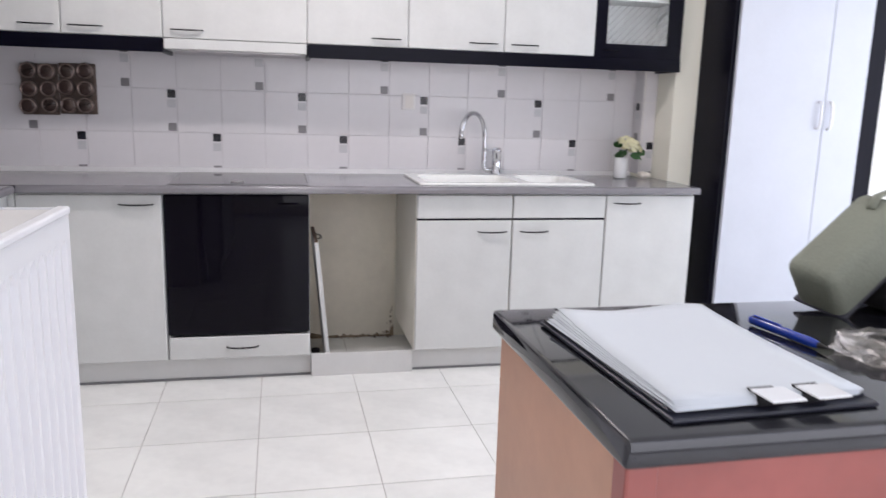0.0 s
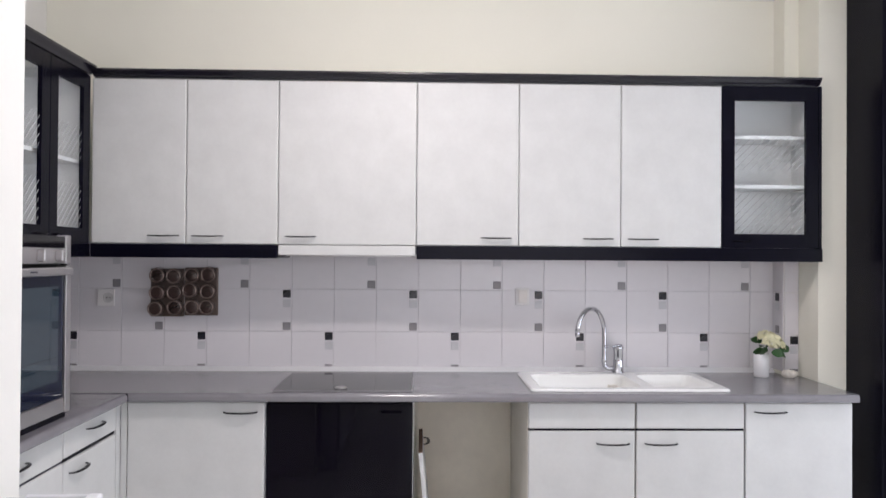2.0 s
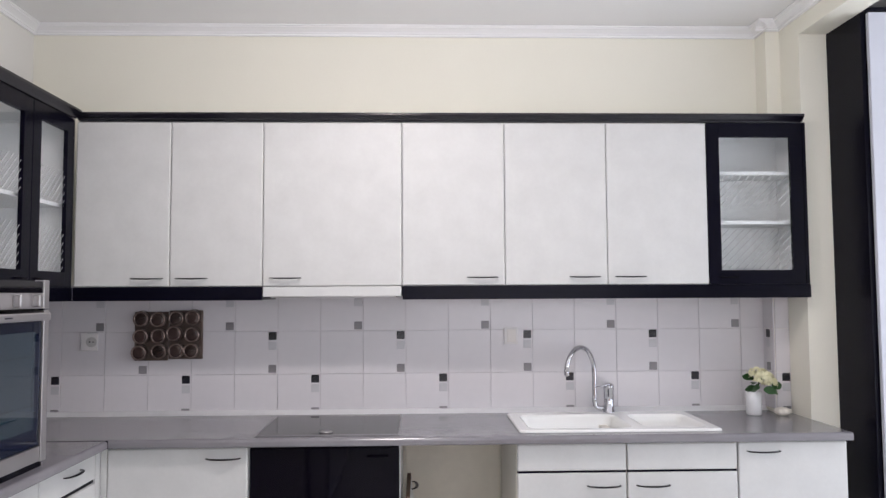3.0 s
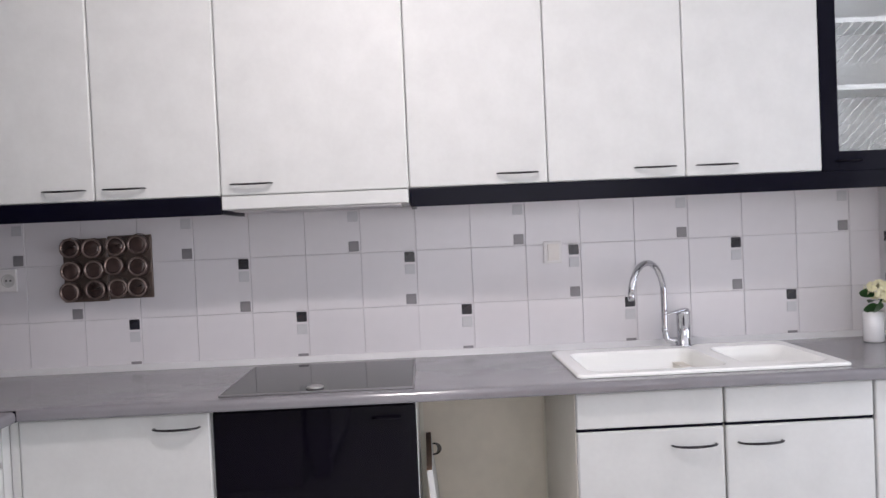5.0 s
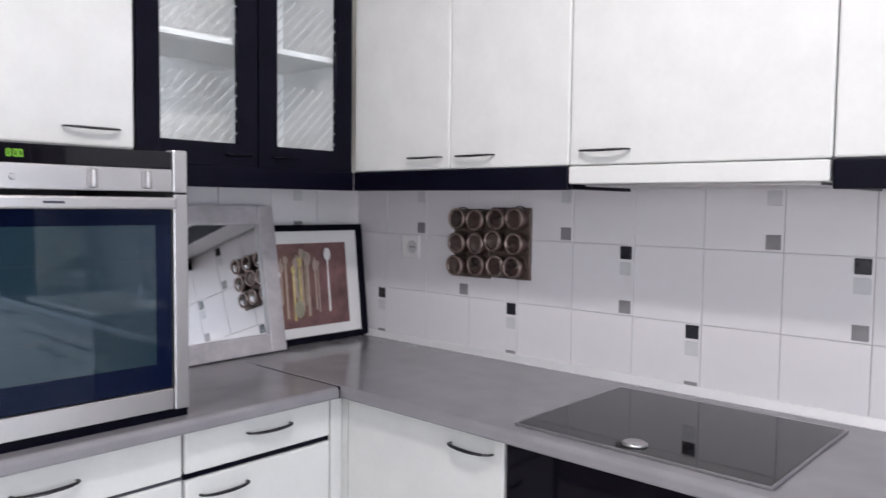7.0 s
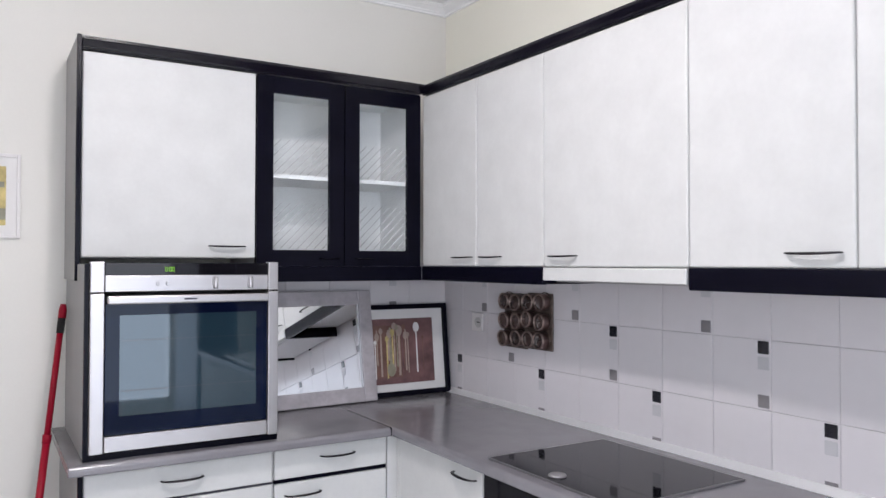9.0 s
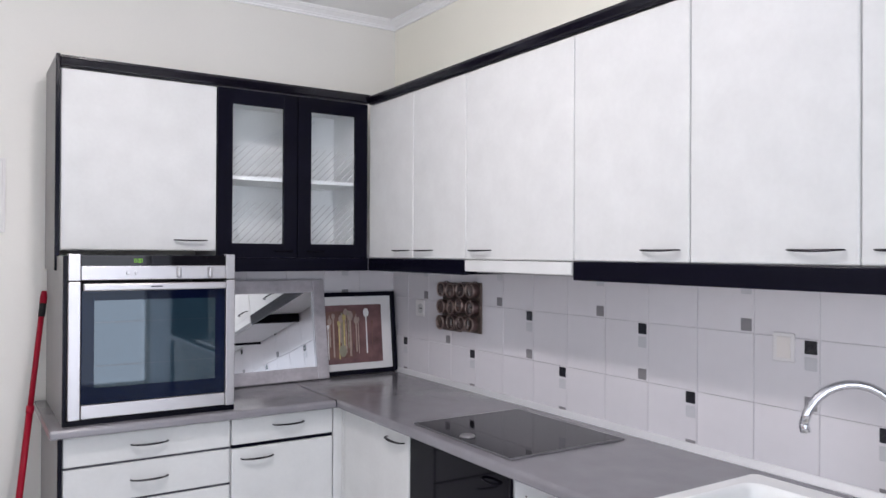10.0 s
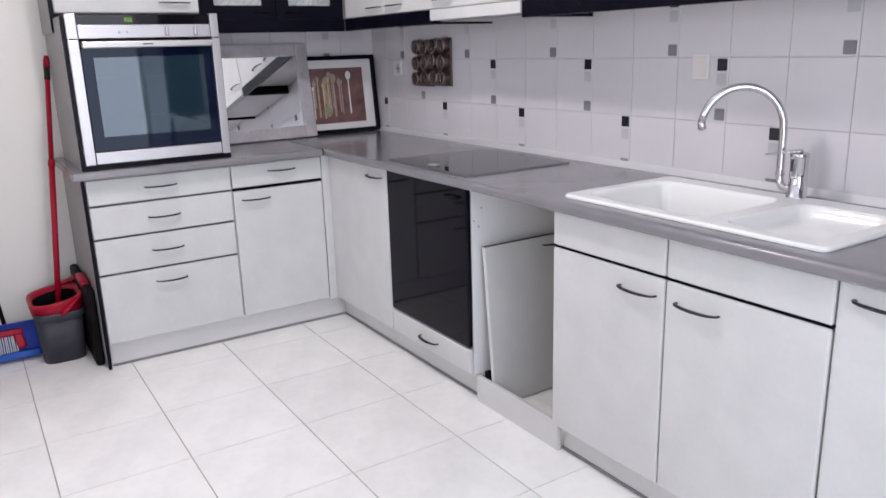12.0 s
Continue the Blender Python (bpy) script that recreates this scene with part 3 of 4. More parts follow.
wall_unit(2.236, 2.684, 0.348, "white mottled wall cabinet above the sink")
wall_unit(2.684, 3.130, 0.100, "white mottled wall cabinet above the sink")
u = unit_at("glass_cabinet", "black framed wall cabinet with an etched glass door and shelves", "cabinet", pose(3.131, 0, 0), 0.430, UD, UZ0, UT, CABINET_IN, (1.712, 1.932), GU, back=0.114)
glass_door(u, 0.001, 0.429, UZ0, UZ1, UD, 0.085)
part("end_panel", box(0.4305, 0.445, -UD, -0.113, UZ0, UT, 0.002), BLACK, u, "black side panel")

GP = "black trims of the wall cabinets"
for x0, x1 in ((0.393, 1.191), (1.792, 3.578)):
    p = thing("pelmet", "black lacquered light pelmet under the wall cabinets", "pelmet", pose(0, 0, 0), GP)
    part("board", box(x0, x1, -UD - 0.004, -UD + 0.016, 1.387, 1.4455, 0.003), BLACK, p)
    if x1 > 3:
        part("return_board", box(x1 - 0.018, x1, -UD + 0.017, -0.115, 1.387, 1.4455, 0.002), BLACK, p)
    part("return_board", box(x1 - 0.018 if x1 < 3 else x0, x1 if x1 < 3 else x0 + 0.018, -UD + 0.017, -0.02, 1.389, 1.4455, 0.002), BLACK, p)
crown = thing("cabinet_cornice", "black lacquered cornice on top of the wall cabinets", "cornice", pose(0, 0, 0), GP)
crown_prof = lambda d, b, h: [(-d + 0.05, b), (-d - 0.003, b), (-d - 0.006, b + 0.004), (-d - 0.012, b + 0.008), (-d - 0.023, b + h - 0.012), (-d - 0.026, b + h - 0.009), (-d - 0.026, b + h - 0.001), (-d - 0.025, b + h), (-d + 0.05, b + h)]
part("moulding", prism(crown_prof(UD, UT + 0.001, 0.032), 0.40, 3.562), BLACK_TRIM, crown)

# ---- wall cabinets over the oven ----
LU = 0.36
u = unit_at("wall_cabinet", "white wall cabinet above the oven with dark end panel", "cabinet", west(-1.640), 0.592, LU, UZ0 + 0.029, UT + 0.004, group=GU)
front(u, "door", 0.003, 0.589, UZ0 + 0.030, UZ1 + 0.006, LU, WHITE, 0.485, hz=1.518)
part("end_panel", box(-0.016, -0.0005, -LU + 0.01, -0.01, 1.398, UT + 0.047, 0.002), END_GREY, u, "grey end panel")
part("end_edge", box(-0.016, -0.0005, -LU - 0.012, -LU + 0.009, 1.398, UT + 0.052, 0.002), BLACK, u, "black front edge")
u = unit_at("glass_cabinet", "black framed corner wall cabinet with two etched glass doors", "cabinet", west(-1.046), 0.700, LU, UZ0, UT, CABINET_IN, (1.783,), GU)
part("mullion", box(0.335, 0.374, -LU + 0.0205, -LU + 0.036, UZ0, UT), BLACK, u, "black centre post")
for ex in (0.0, 0.680):
    part("edge_strip", box(ex, ex + 0.020, -LU + 0.0202, -LU + 0.024, UZ0, UT), BLACK, u, "black front edge")
glass_door(u, 0.001, 0.352, UZ0, UZ1 + 0.006, LU, 0.290, 0.062)
glass_door(u, 0.357, 0.700, UZ0, UZ1 + 0.006, LU, 0.44, 0.062)
p = thing("pelmet", "black lacquered light pelmet under the glazed corner cabinet", "pelmet", west(-1.046), GP)
part("board", box(0.0, 0.705, -LU - 0.004, -LU + 0.016, 1.387, 1.4455, 0.003), BLACK, p)
crown = thing("cabinet_cornice", "black lacquered cornice over the oven's wall cabinets", "cornice", west(0), GP)
part("moulding", prism(crown_prof(LU, UT + 0.007, 0.038), -1.639, -0.345), BLACK_TRIM, crown)

# ---- sink, tap, hob ----
sink = thing("sink", "white ceramic sink with a deep bowl and shallow drainer", "sink", pose(0, 0, 0))


def rounded(x0, x1, y0, y1, r, n=5):
    pts = []
    for cx, cy, a0 in ((x1 - r, y1 - r, 0), (x0 + r, y1 - r, 90), (x0 + r, y0 + r, 180), (x1 - r, y0 + r, 270)):
        for i in range(n + 1):
            a = radians(a0 + 90 * i / n)
            pts.append((cx + r * math.cos(a), cy + r * math.sin(a)))
    return pts


def bowl(x0, x1, y0, y1, ztop, depth, lip=0.012, slope=0.03):
    """A rounded bowl open above with its rolled lip."""
    bm = bmesh.new()
    levels = [(0.0, 0.0), (-0.006, -0.004), (-0.010, -0.014), (-slope * 0.6, -depth * 0.6), (-slope, -depth * 0.9), (-slope - 0.025, -depth)]
    rings = []
    for inset, dz in levels:
        rings.append([bm.verts.new((x, y, ztop + dz)) for x, y in rounded(x0 - inset, x1 + inset, y0 - inset, y1 + inset, max(0.02, 0.05 + inset))])
    n = len(rings[0])
    for a, b in zip(rings, rings[1:]):
        for i in range(n):
            bm.faces.new((a[i], b[i], b[(i + 1) % n], a[(i + 1) % n]))
    bm.faces.new(rings[-1])
    return bm


BX = ((2.305, 2.735, -0.520, -0.170), (2.785, 3.045, -0.520, -0.175))
RIM = (2.262, 3.085, -0.563, -0.095)
bm = bmesh.new()
zt = WT1 + 0.011
# the rim as a plate with two rounded holes
outer = [bm.verts.new((x, y, zt)) for x, y in rounded(RIM[0] + 0.006, RIM[1] - 0.006, RIM[2] + 0.006, RIM[3] - 0.006, 0.02)]
edges = [bm.edges.new((outer[i], outer[(i + 1) % len(outer)])) for i in range(len(outer))]
for b in BX:
    ring = [bm.verts.new((x, y, zt)) for x, y in rounded(*b, 0.05)]
    edges += [bm.edges.new((ring[i], ring[(i + 1) % len(ring)])) for i in range(len(ring))]
bmesh.ops.triangle_fill(bm, use_beauty=True, use_dissolve=False, edges=edges)
low = [bm.verts.new((x, y, WT1 + 0.001)) for x, y in rounded(*RIM, 0.022)]
mid = [bm.verts.new((x, y, zt - 0.005)) for x, y in rounded(*RIM, 0.022)]
for i in range(len(outer)):
    j = (i + 1) % len(outer)
    bm.faces.new((outer[i], mid[i], mid[j], outer[j]))
    bm.faces.new((mid[i], low[i], low[j], mid[j]))
part("rim", bm, CERAMIC, sink)
part("bowl", bowl(*BX[0], zt, 0.17), CERAMIC, sink, "deep white bowl", True)
part("bowl", bowl(*BX[1], zt, 0.045), CERAMIC, sink, "shallow draining bowl", True)
part("drain", lathe([(0.040, 0), (0.042, 0.002), (0.030, 0.004)], 20, m=pose(2.51, -0.34, zt - 0.170)), CHROME, sink, "chrome drain")

tap = thing("tap", "chrome kitchen mixer tap with a tall curved spout", "tap", pose(2.703, -0.122, zt))
part("body", lathe([(0.029, 0), (0.029, 0.004), (0.0255, 0.006), (0.0235, 0.060), (0.0235, 0.108), (0.0255, 0.110), (0.0255, 0.120), (0.024, 0.123), (0.006, 0.1235)], 28, m=pose(0.028, 0.002, 0)), CHROME, tap, "", True)
spout = [(0.024, 0.004, 0.022), (-0.010, 0.010, 0.018), (-0.024, 0.012, 0.022), (-0.032, 0.013, 0.032), (-0.035, 0.013, 0.05), (-0.035, 0.013, 0.12), (-0.035, 0.013, 0.18)]
for i in range(1, 15):
    a = math.pi * i / 14 * 0.95
    spout.append((-0.035 - 0.0795 * (1 - math.cos(a)), 0.013 - 0.0765 * (1 - math.cos(a)), 0.183 + 0.118 * math.sin(a)))
part("spout", tube(spout, 0.0108, 12), CHROME, tap, "", True)
part("collar", lathe([(0.0108, 0.0), (0.0128, 0.002), (0.0128, 0.010), (0.0108, 0.012)], 16, m=pose(-0.035, 0.013, 0.052)), CHROME, tap, "", True)
e = spout[-1]
part("nozzle", lathe([(0.0105, -0.020), (0.0118, -0.018), (0.0118, -0.003), (0.0105, 0.003)], 14, m=pose(e[0], e[1], e[2], 8, -8, 0)), CHROME, tap, "", True)
part("lever", tube([(0.036, 0.004, 0.1285), (0.020, -0.005, 0.128), (-0.018, -0.020, 0.121), (-0.054, -0.034, 0.115)], [0.018, 0.016, 0.010, 0.007], 12, flat=0.28), CHROME, tap, "flat chrome lever", True)
part("marker", box(0.019, 0.0235, -0.0232, -0.0208, 0.074, 0.106), BUCKET, tap, "dark hot water mark")

hob = thing("hob", "black glass ceramic hob with a steel edge, set in the worktop", "hob", pose(1.5, -0.338, WT1))
part("steel_frame", boxes([(-0.282, 0.282, -0.238, -0.2345, 0.0005, 0.0065), (-0.282, 0.282, 0.2345, 0.238, 0.0005, 0.0065), (-0.282, -0.2785, -0.2345, 0.2345, 0.0005, 0.0065), (0.276, 0.282, -0.2345, 0.2345, 0.0005, 0.0065)], 0.001), DULL, hob, "thin steel edge")
part("glass_plate", box(-0.278, 0.2755, -0.234, 0.234, 0.0005, 0.006, 0.001), BLACK_GLASS, hob)
part("control_knob", lathe([(0.026, 0.0062), (0.026, 0.010), (0.021, 0.013), (0.019, 0.0125)], 24, m=pose(-0.010, -0.192, 0)), STEEL, hob, "round steel control knob", True)

# ---- oven ----
oven = thing("oven", "steel oven with dark blue glass door, boxed on the worktop", "oven", west(-1.648))
OZ0, OZ1, OF = WT1 + 0.0005, 1.463, 0.575
part("housing", boxes([(0.0, 0.016, -OF, -0.012, OZ0, OZ1 - 0.01), (0.586, 0.602, -OF, -0.012, OZ0, OZ1 - 0.01), (0.016, 0.586, -OF, -0.012, OZ0, OZ0 + 0.016), (0.016, 0.586, -OF, -0.012, OZ1 - 0.026, OZ1 - 0.01), (0.016, 0.586, -0.03, -0.012, OZ0 + 0.016, OZ1 - 0.026)]), END_GREY, oven, "grey boxed housing")
part("housing_edge", boxes([(-0.002, 0.010, -OF - 0.018, -OF, OZ0, OZ1 - 0.008), (0.592, 0.604, -OF - 0.018, -OF, OZ0, OZ1 - 0.008), (0.010, 0.592, -OF - 0.018, -OF, OZ0, OZ0 + 0.018), (0.010, 0.592, -OF - 0.018, -OF, OZ1 - 0.016, OZ1 - 0.008)]), BLACK, oven, "black front edges of the housing")
ox0, ox1 = 0.012, 0.600
part("control_panel", box(ox0 + 0.042, ox1 - 0.036, -OF - 0.032, -OF, 1.368, 1.418, 0.002), STEEL, oven)
part("display", box(ox0 + 0.042, ox1 - 0.036, -OF - 0.030, -OF, 1.4185, 1.457, 0.001), BLACK_GLASS, oven, "black display strip")
for dx in (0.229, 0.2415, 0.2505):
    w, k, z0, z1 = 0.0075, 0.0020, 1.430, 1.4445
    part("digit", boxes([(x0, x1, -OF - 0.0312, -OF - 0.0304, za, zb) for x0, x1, za, zb in ((dx, dx + k, z0, z1), (dx + w - k, dx + w, z0, z1), (dx + k, dx + w - k, z0, z0 + k), (dx + k, dx + w - k, z1 - k, z1))]), LED, oven, "green lit clock digit 0")
part("colon", boxes([(0.2382, 0.2400, -OF - 0.0312, -OF - 0.0304, z, z + 0.002) for z in (1.4335, 1.439)]), LED, oven, "green lit clock colon")
for a, b in ((ox0, ox0 + 0.041), (ox1 - 0.035, ox1)):
    part("side_trim", box(a, b, -OF - 0.034, -OF, 1.366, 1.461, 0.003), STEEL, oven, "steel corner trim")
    part("side_trim", box(a, b, -OF - 0.036, -OF, 0.876, 1.363, 0.003), STEEL, oven, "steel upright door trim")
part("knob", lathe([(0.0065, 0), (0.0065, 0.006), (0.005, 0.008)], 14, m=pose(0.207, -OF - 0.031, 1.392, 90)), STEEL, oven)
part("knob", lathe([(0.0065, 0), (0.0065, 0.006), (0.005, 0.008)], 14, m=pose(0.237, -OF - 0.031, 1.392, 90)), STEEL, oven)
for kx in (0.385, 0.500):
    part("knob", box(kx - 0.007, kx + 0.007, -OF - 0.056, -OF - 0.031, 1.374, 1.412, 0.004), STEEL, oven, "upright steel selector knob", True)
od = part("door", box(ox0 + 0.043, ox1 - 0.037, -OF - 0.028, -OF, 0.928, 1.333, 0.002), OVEN_GLASS, oven, "dark blue reflecting glass door")
RACK_BAR = material("dim_oven_rack", (0.016, 0.028, 0.040), 0.08, var=0.3, bump=0.0, spec=0.75)
INNER = material("oven_window_glass", (0.012, 0.026, 0.038), 0.03, var=0.05, bump=0.0, spec=0.72)
for m_, ior in ((INNER, 1.58), (OVEN_GLASS, 1.45)):
    b_ = m_.node_tree.nodes["Principled BSDF"]
    b_.inputs["IOR"].default_value, b_.inputs["Specular Tint"].default_value = ior, (0.82, 0.93, 1.0, 1)
part("window", boxes([(ox0 + 0.085, ox1 - 0.075, -OF - 0.0295, -OF - 0.0283, 0.985, 1.295)]), INNER, od, "paler inner window")
for rz in (1.06, 1.215):
    part("rack_bar", box(ox0 + 0.088, ox1 - 0.078, -OF - 0.0302, -OF - 0.0296, rz, rz + 0.004), RACK_BAR, od, "oven rack seen through the window")
part("handle", box(ox0 + 0.046, ox1 - 0.040, -OF - 0.062, -OF - 0.038, 1.330, 1.356, 0.005), STEEL, od, "broad brushed steel handle bar")
for hx in (ox0 + 0.07, ox1 - 0.064):
    part("handle_post", box(hx - 0.01, hx + 0.01, -OF - 0.040, -OF - 0.020, 1.334, 1.352), STEEL, od)
part("brand_plate", boxes([(0.282, 0.322, -OF - 0.0628, -OF - 0.0619, 1.341, 1.346)]), BUCKET, od, "small dark maker's mark")
part("bottom_rail", box(ox0 + 0.043, ox1 - 0.037, -OF - 0.032, -OF, 0.878, 0.926, 0.002), STEEL, oven, "steel bottom rail")

# ---- leaning picture and mirror ----
FW, FH = 0.475, 0.415
W2 = FW / 2
# local: x across, -y out of the wall, z up


def leaning(name, label, category, x, y, lean, yaw=0.0):
    return thing(name, label, category, Matrix.Translation((x, y, WT1 + 0.001)) @ pose(0, 0, 0, 0, 0, 90 + yaw) @ pose(0, 0, 0, -lean, 0, 0))


pic = leaning("framed_picture", "black framed print of wooden spoons leaning on the tiles", "picture", 0.094, -0.2595, 6.5)


def frame_bars(w, h, t, d, bevel=0.002):
    bm = bmesh.new()
    box(-w / 2, -w / 2 + t, -d, 0, 0, h, bevel, bm)
    box(w / 2 - t, w / 2, -d, 0, 0, h, bevel, bm)
    box(-w / 2 + t, w / 2 - t, -d, 0, 0, t, bevel, bm)
    box(-w / 2 + t, w / 2 - t, -d, 0, h - t, h, bevel, bm)
    return bm


part("frame", frame_bars(FW, FH, 0.022, 0.024), BLACK, pic, "black wooden frame")
part("mount", boxes([(-W2 + 0.02, W2 - 0.02, -0.010, -0.004, 0.02, FH - 0.02)]), MAT_BOARD, pic, "white mount")
px0, px1, pz0, pz1 = -0.1595, 0.1595, 0.056, 0.350
part("print", boxes([(px0, px1, -0.0125, -0.0102, pz0, pz1)]), MAROON, pic, "maroon print")
part("print_band", boxes([(px0 + 0.005, px0 + 0.15, -0.0140, -0.0127, pz0 + 0.03, pz1 - 0.03)]), BROWN_PRINT, pic)


def spoon(x, z0, z1, hw, hr, hz, mat):
    x, z0, z1, hz = x * 1.2, z0 - 0.008, z1 + 0.01, hz + (0.01 if hz > 0.2 else -0.005)
    bm = bmesh.new()
    v = []
    for z, w in ((z0, hw), (z1, hw * 0.8)):
        v.append([bm.verts.new((x + s * w, -0.0155, z)) for s in (-1, 1)])
    bm.faces.new((v[0][0], v[0][1], v[1][1], v[1][0]))
    ring = [bm.verts.new((x + hr * math.cos(a), -0.0162, hz + hr * 1.45 * math.sin(a))) for a in [2 * math.pi * i / 18 for i in range(18)]]
    bm.faces.new(ring)
    part("printed_spoon", bm, mat, pic, "printed spoon")


spoon(0.058, 0.11, 0.29, 0.004, 0.016, 0.298, MAT_BOARD)
spoon(-0.055, 0.13, 0.30, 0.006, 0.021, 0.125, GREEN_PRINT)
spoon(-0.095, 0.10, 0.29, 0.005, 0.010, 0.285, SPOON)
spoon(-0.060, 0.17, 0.29, 0.010, 0.013, 0.270, SPOON)
spoon(-0.018, 0.10, 0.29, 0.006, 0.017, 0.285, SPOON)
spoon(0.020, 0.11, 0.27, 0.003, 0.008, 0.265, SPOON)
spoon(-0.078, 0.12, 0.31, 0.003, 0.009, 0.300, BROWN_PRINT)
spoon(-0.038, 0.12, 0.30, 0.004, 0.012, 0.305, SPOON)
spoon(0.002, 0.10, 0.30, 0.003, 0.010, 0.300, BROWN_PRINT)
spoon(-0.112, 0.15, 0.29, 0.004, 0.012, 0.260, SPOON)
spoon(0.085, 0.12, 0.26, 0.002, 0.006, 0.25, BROWN_PRINT)
spoon(-0.046, 0.11, 0.28, 0.004, 0.011, 0.278, YELLOW_PRINT)
spoon(-0.027, 0.14, 0.27, 0.003, 0.009, 0.300, GREEN_PRINT)
spoon(-0.070, 0.09, 0.26, 0.004, 0.009, 0.250, YELLOW_PRINT)
spoon(0.010, 0.12, 0.29, 0.004, 0.013, 0.262, SPOON)
spoon(-0.120, 0.09, 0.24, 0.003, 0.007, 0.235, MAT_BOARD)

mir = leaning("framed_mirror", "square mirror in a worn silver frame leaning on the tiles", "mirror", 0.152, -0.700, 9.4, 2.3)
MW, MH = 0.545, 0.485
part("frame", frame_bars(MW, MH, 0.062, 0.022, 0.004), SILVER, mir, "worn silver frame")
for ex in (-MW / 2 + 0.060, MW / 2 - 0.066):
    part("inner_edge", box(ex + 0.001, ex + 0.004, -0.0215, -0.0125, 0.06, MH - 0.06), DULL, mir, "dull inner edge of the frame")
part("mirror_glass", boxes([(-MW / 2 + 0.05, MW / 2 - 0.05, -0.012, -0.006, 0.05, MH - 0.05)]), MIRROR, mir, "mirror glass")

# ---- spice rack, sockets ----
rack = thing("spice_rack", "wall rack holding twelve round metal spice jars", "spice rack", pose(0.693, -0.0095, 1.224))
for cx, dz in ((-0.077, -0.003), (0.082, 0.003)):
    part("backplate", box(cx - 0.0785, cx + 0.0785, -0.010, -0.001, -0.113 + dz, 0.113 + dz, 0.004), RACK, rack, "brown metal backplate")
jar_body = mesh_of("jar", lathe([(0.031, 0.0), (0.033, 0.003), (0.033, 0.018), (0.0325, 0.022), (0.0335, 0.024), (0.034, 0.031)], 20), JAR, True)
jar_ring = mesh_of("rim", lathe([(0.0335, 0.0), (0.0348, 0.0015), (0.0348, 0.005), (0.029, 0.0062), (0.027, 0.002)], 20, cap=False), JAR_RIM, True)
jar_lid = mesh_of("lid", lathe([(0.0285, 0.0), (0.0285, 0.0015), (0.020, 0.0028), (0.006, 0.0034)], 20), JAR_LID, True)
jar_holder = mesh_of("holder_ring", lathe([(0.036, 0.0), (0.0385, 0.0), (0.0385, 0.004), (0.036, 0.004)], 22, cap=False), RACK, True)
for i in range(4):
    for j in range(3):
        cx = (-0.119, -0.037, 0.041, 0.117)[i] + (0.003, -0.004, 0.002)[(i + 2 * j) % 3]
        cz = 0.077 - 0.0745 * j + (-0.002 if i < 2 else 0.003) + (0.003 if (i + j) % 3 == 0 else -0.002)
        jar = shared("jar", jar_body, rack, pose(cx, -0.0102, cz, 90 + 3 * math.sin(5 * i + j), 0, 4 * math.sin(3 * j + i)), "dark metal spice jar")
        shared("rim", jar_ring, jar, pose(0, 0, 0.031))
        shared("lid", jar_lid, jar, pose(0, 0, 0.032))
        shared("holder_ring", jar_holder, rack, pose(cx, -0.0102, cz, 90, 0, 0), "brown wire ring holding a jar")

sock = thing("wall_socket", "cream wall socket on the tiles", "socket", pose(0.33, -0.0095, 1.196))
part("plate", box(-0.040, 0.040, -0.010, 0, -0.040, 0.040, 0.003), SWITCH, sock)
part("insert", lathe([(0.024, 0.0), (0.024, 0.004), (0.020, 0.0045), (0.019, 0.001)], 20, m=pose(0.012, -0.0095, 0, 90)), GRILLE, sock)
part("pin_hole", boxes([(0.002, 0.007, -0.0125, -0.0100, -0.003, 0.003), (0.017, 0.022, -0.0125, -0.0100, -0.003, 0.003)]), DARK, sock, "dark socket holes")
sw = thing("light_switch", "cream rocker switch on the tiles", "switch", pose(2.29, -0.0095, 1.212))
part("plate", box(-0.026, 0.040, -0.006, 0, -0.040, 0.040, 0.0025), SWITCH, sw)
part("rocker", box(-0.012, 0.030, -0.009, -0.0055, -0.030, 0.030, 0.0015), ROCKER, sw, "cream rocker")
sw2 = thing("light_switch", "white switch plate on the off-white wall", "switch", pose(0.03, -1.925, 1.243, 0, 0, 90))
part("plate", box(-0.040, 0.040, -0.009, 0, -0.036, 0.036, 0.003), SWITCH, sw2)
part("rocker", box(-0.026, 0.026, -0.013, -0.008, -0.024, 0.024, 0.002), SWITCH, sw2)
part("symbol", boxes([(0.008, 0.018, -0.0136, -0.0128, -0.008, 0.010)]), GRILLE, sw2, "small grey mark")

art = thing("wall_picture", "small ochre landscape print in a white frame on the wall", "picture", pose(0.03, -1.93, 1.695, 0, 0, 90))
bm = frame_bars(0.26, 0.30, 0.012, 0.018)
part("frame", bm, SWITCH, art, "white frame").location.z = -0.15
part("mount", boxes([(-0.12, 0.12, -0.010, -0.004, -0.14, 0.14)]), MAT_BOARD, art, "white mount")
part("print", boxes([(-0.085, 0.085, -0.0125, -0.0102, -0.105, 0.105)]), YELLOW_PRINT, art, "ochre landscape print")
part("print_band", boxes([(-0.085, 0.085, -0.0140, -0.0127, -0.085, -0.045), (-0.03, 0.08, -0.0140, -0.0127, 0.03, 0.05)]), GREEN_PRINT, art)

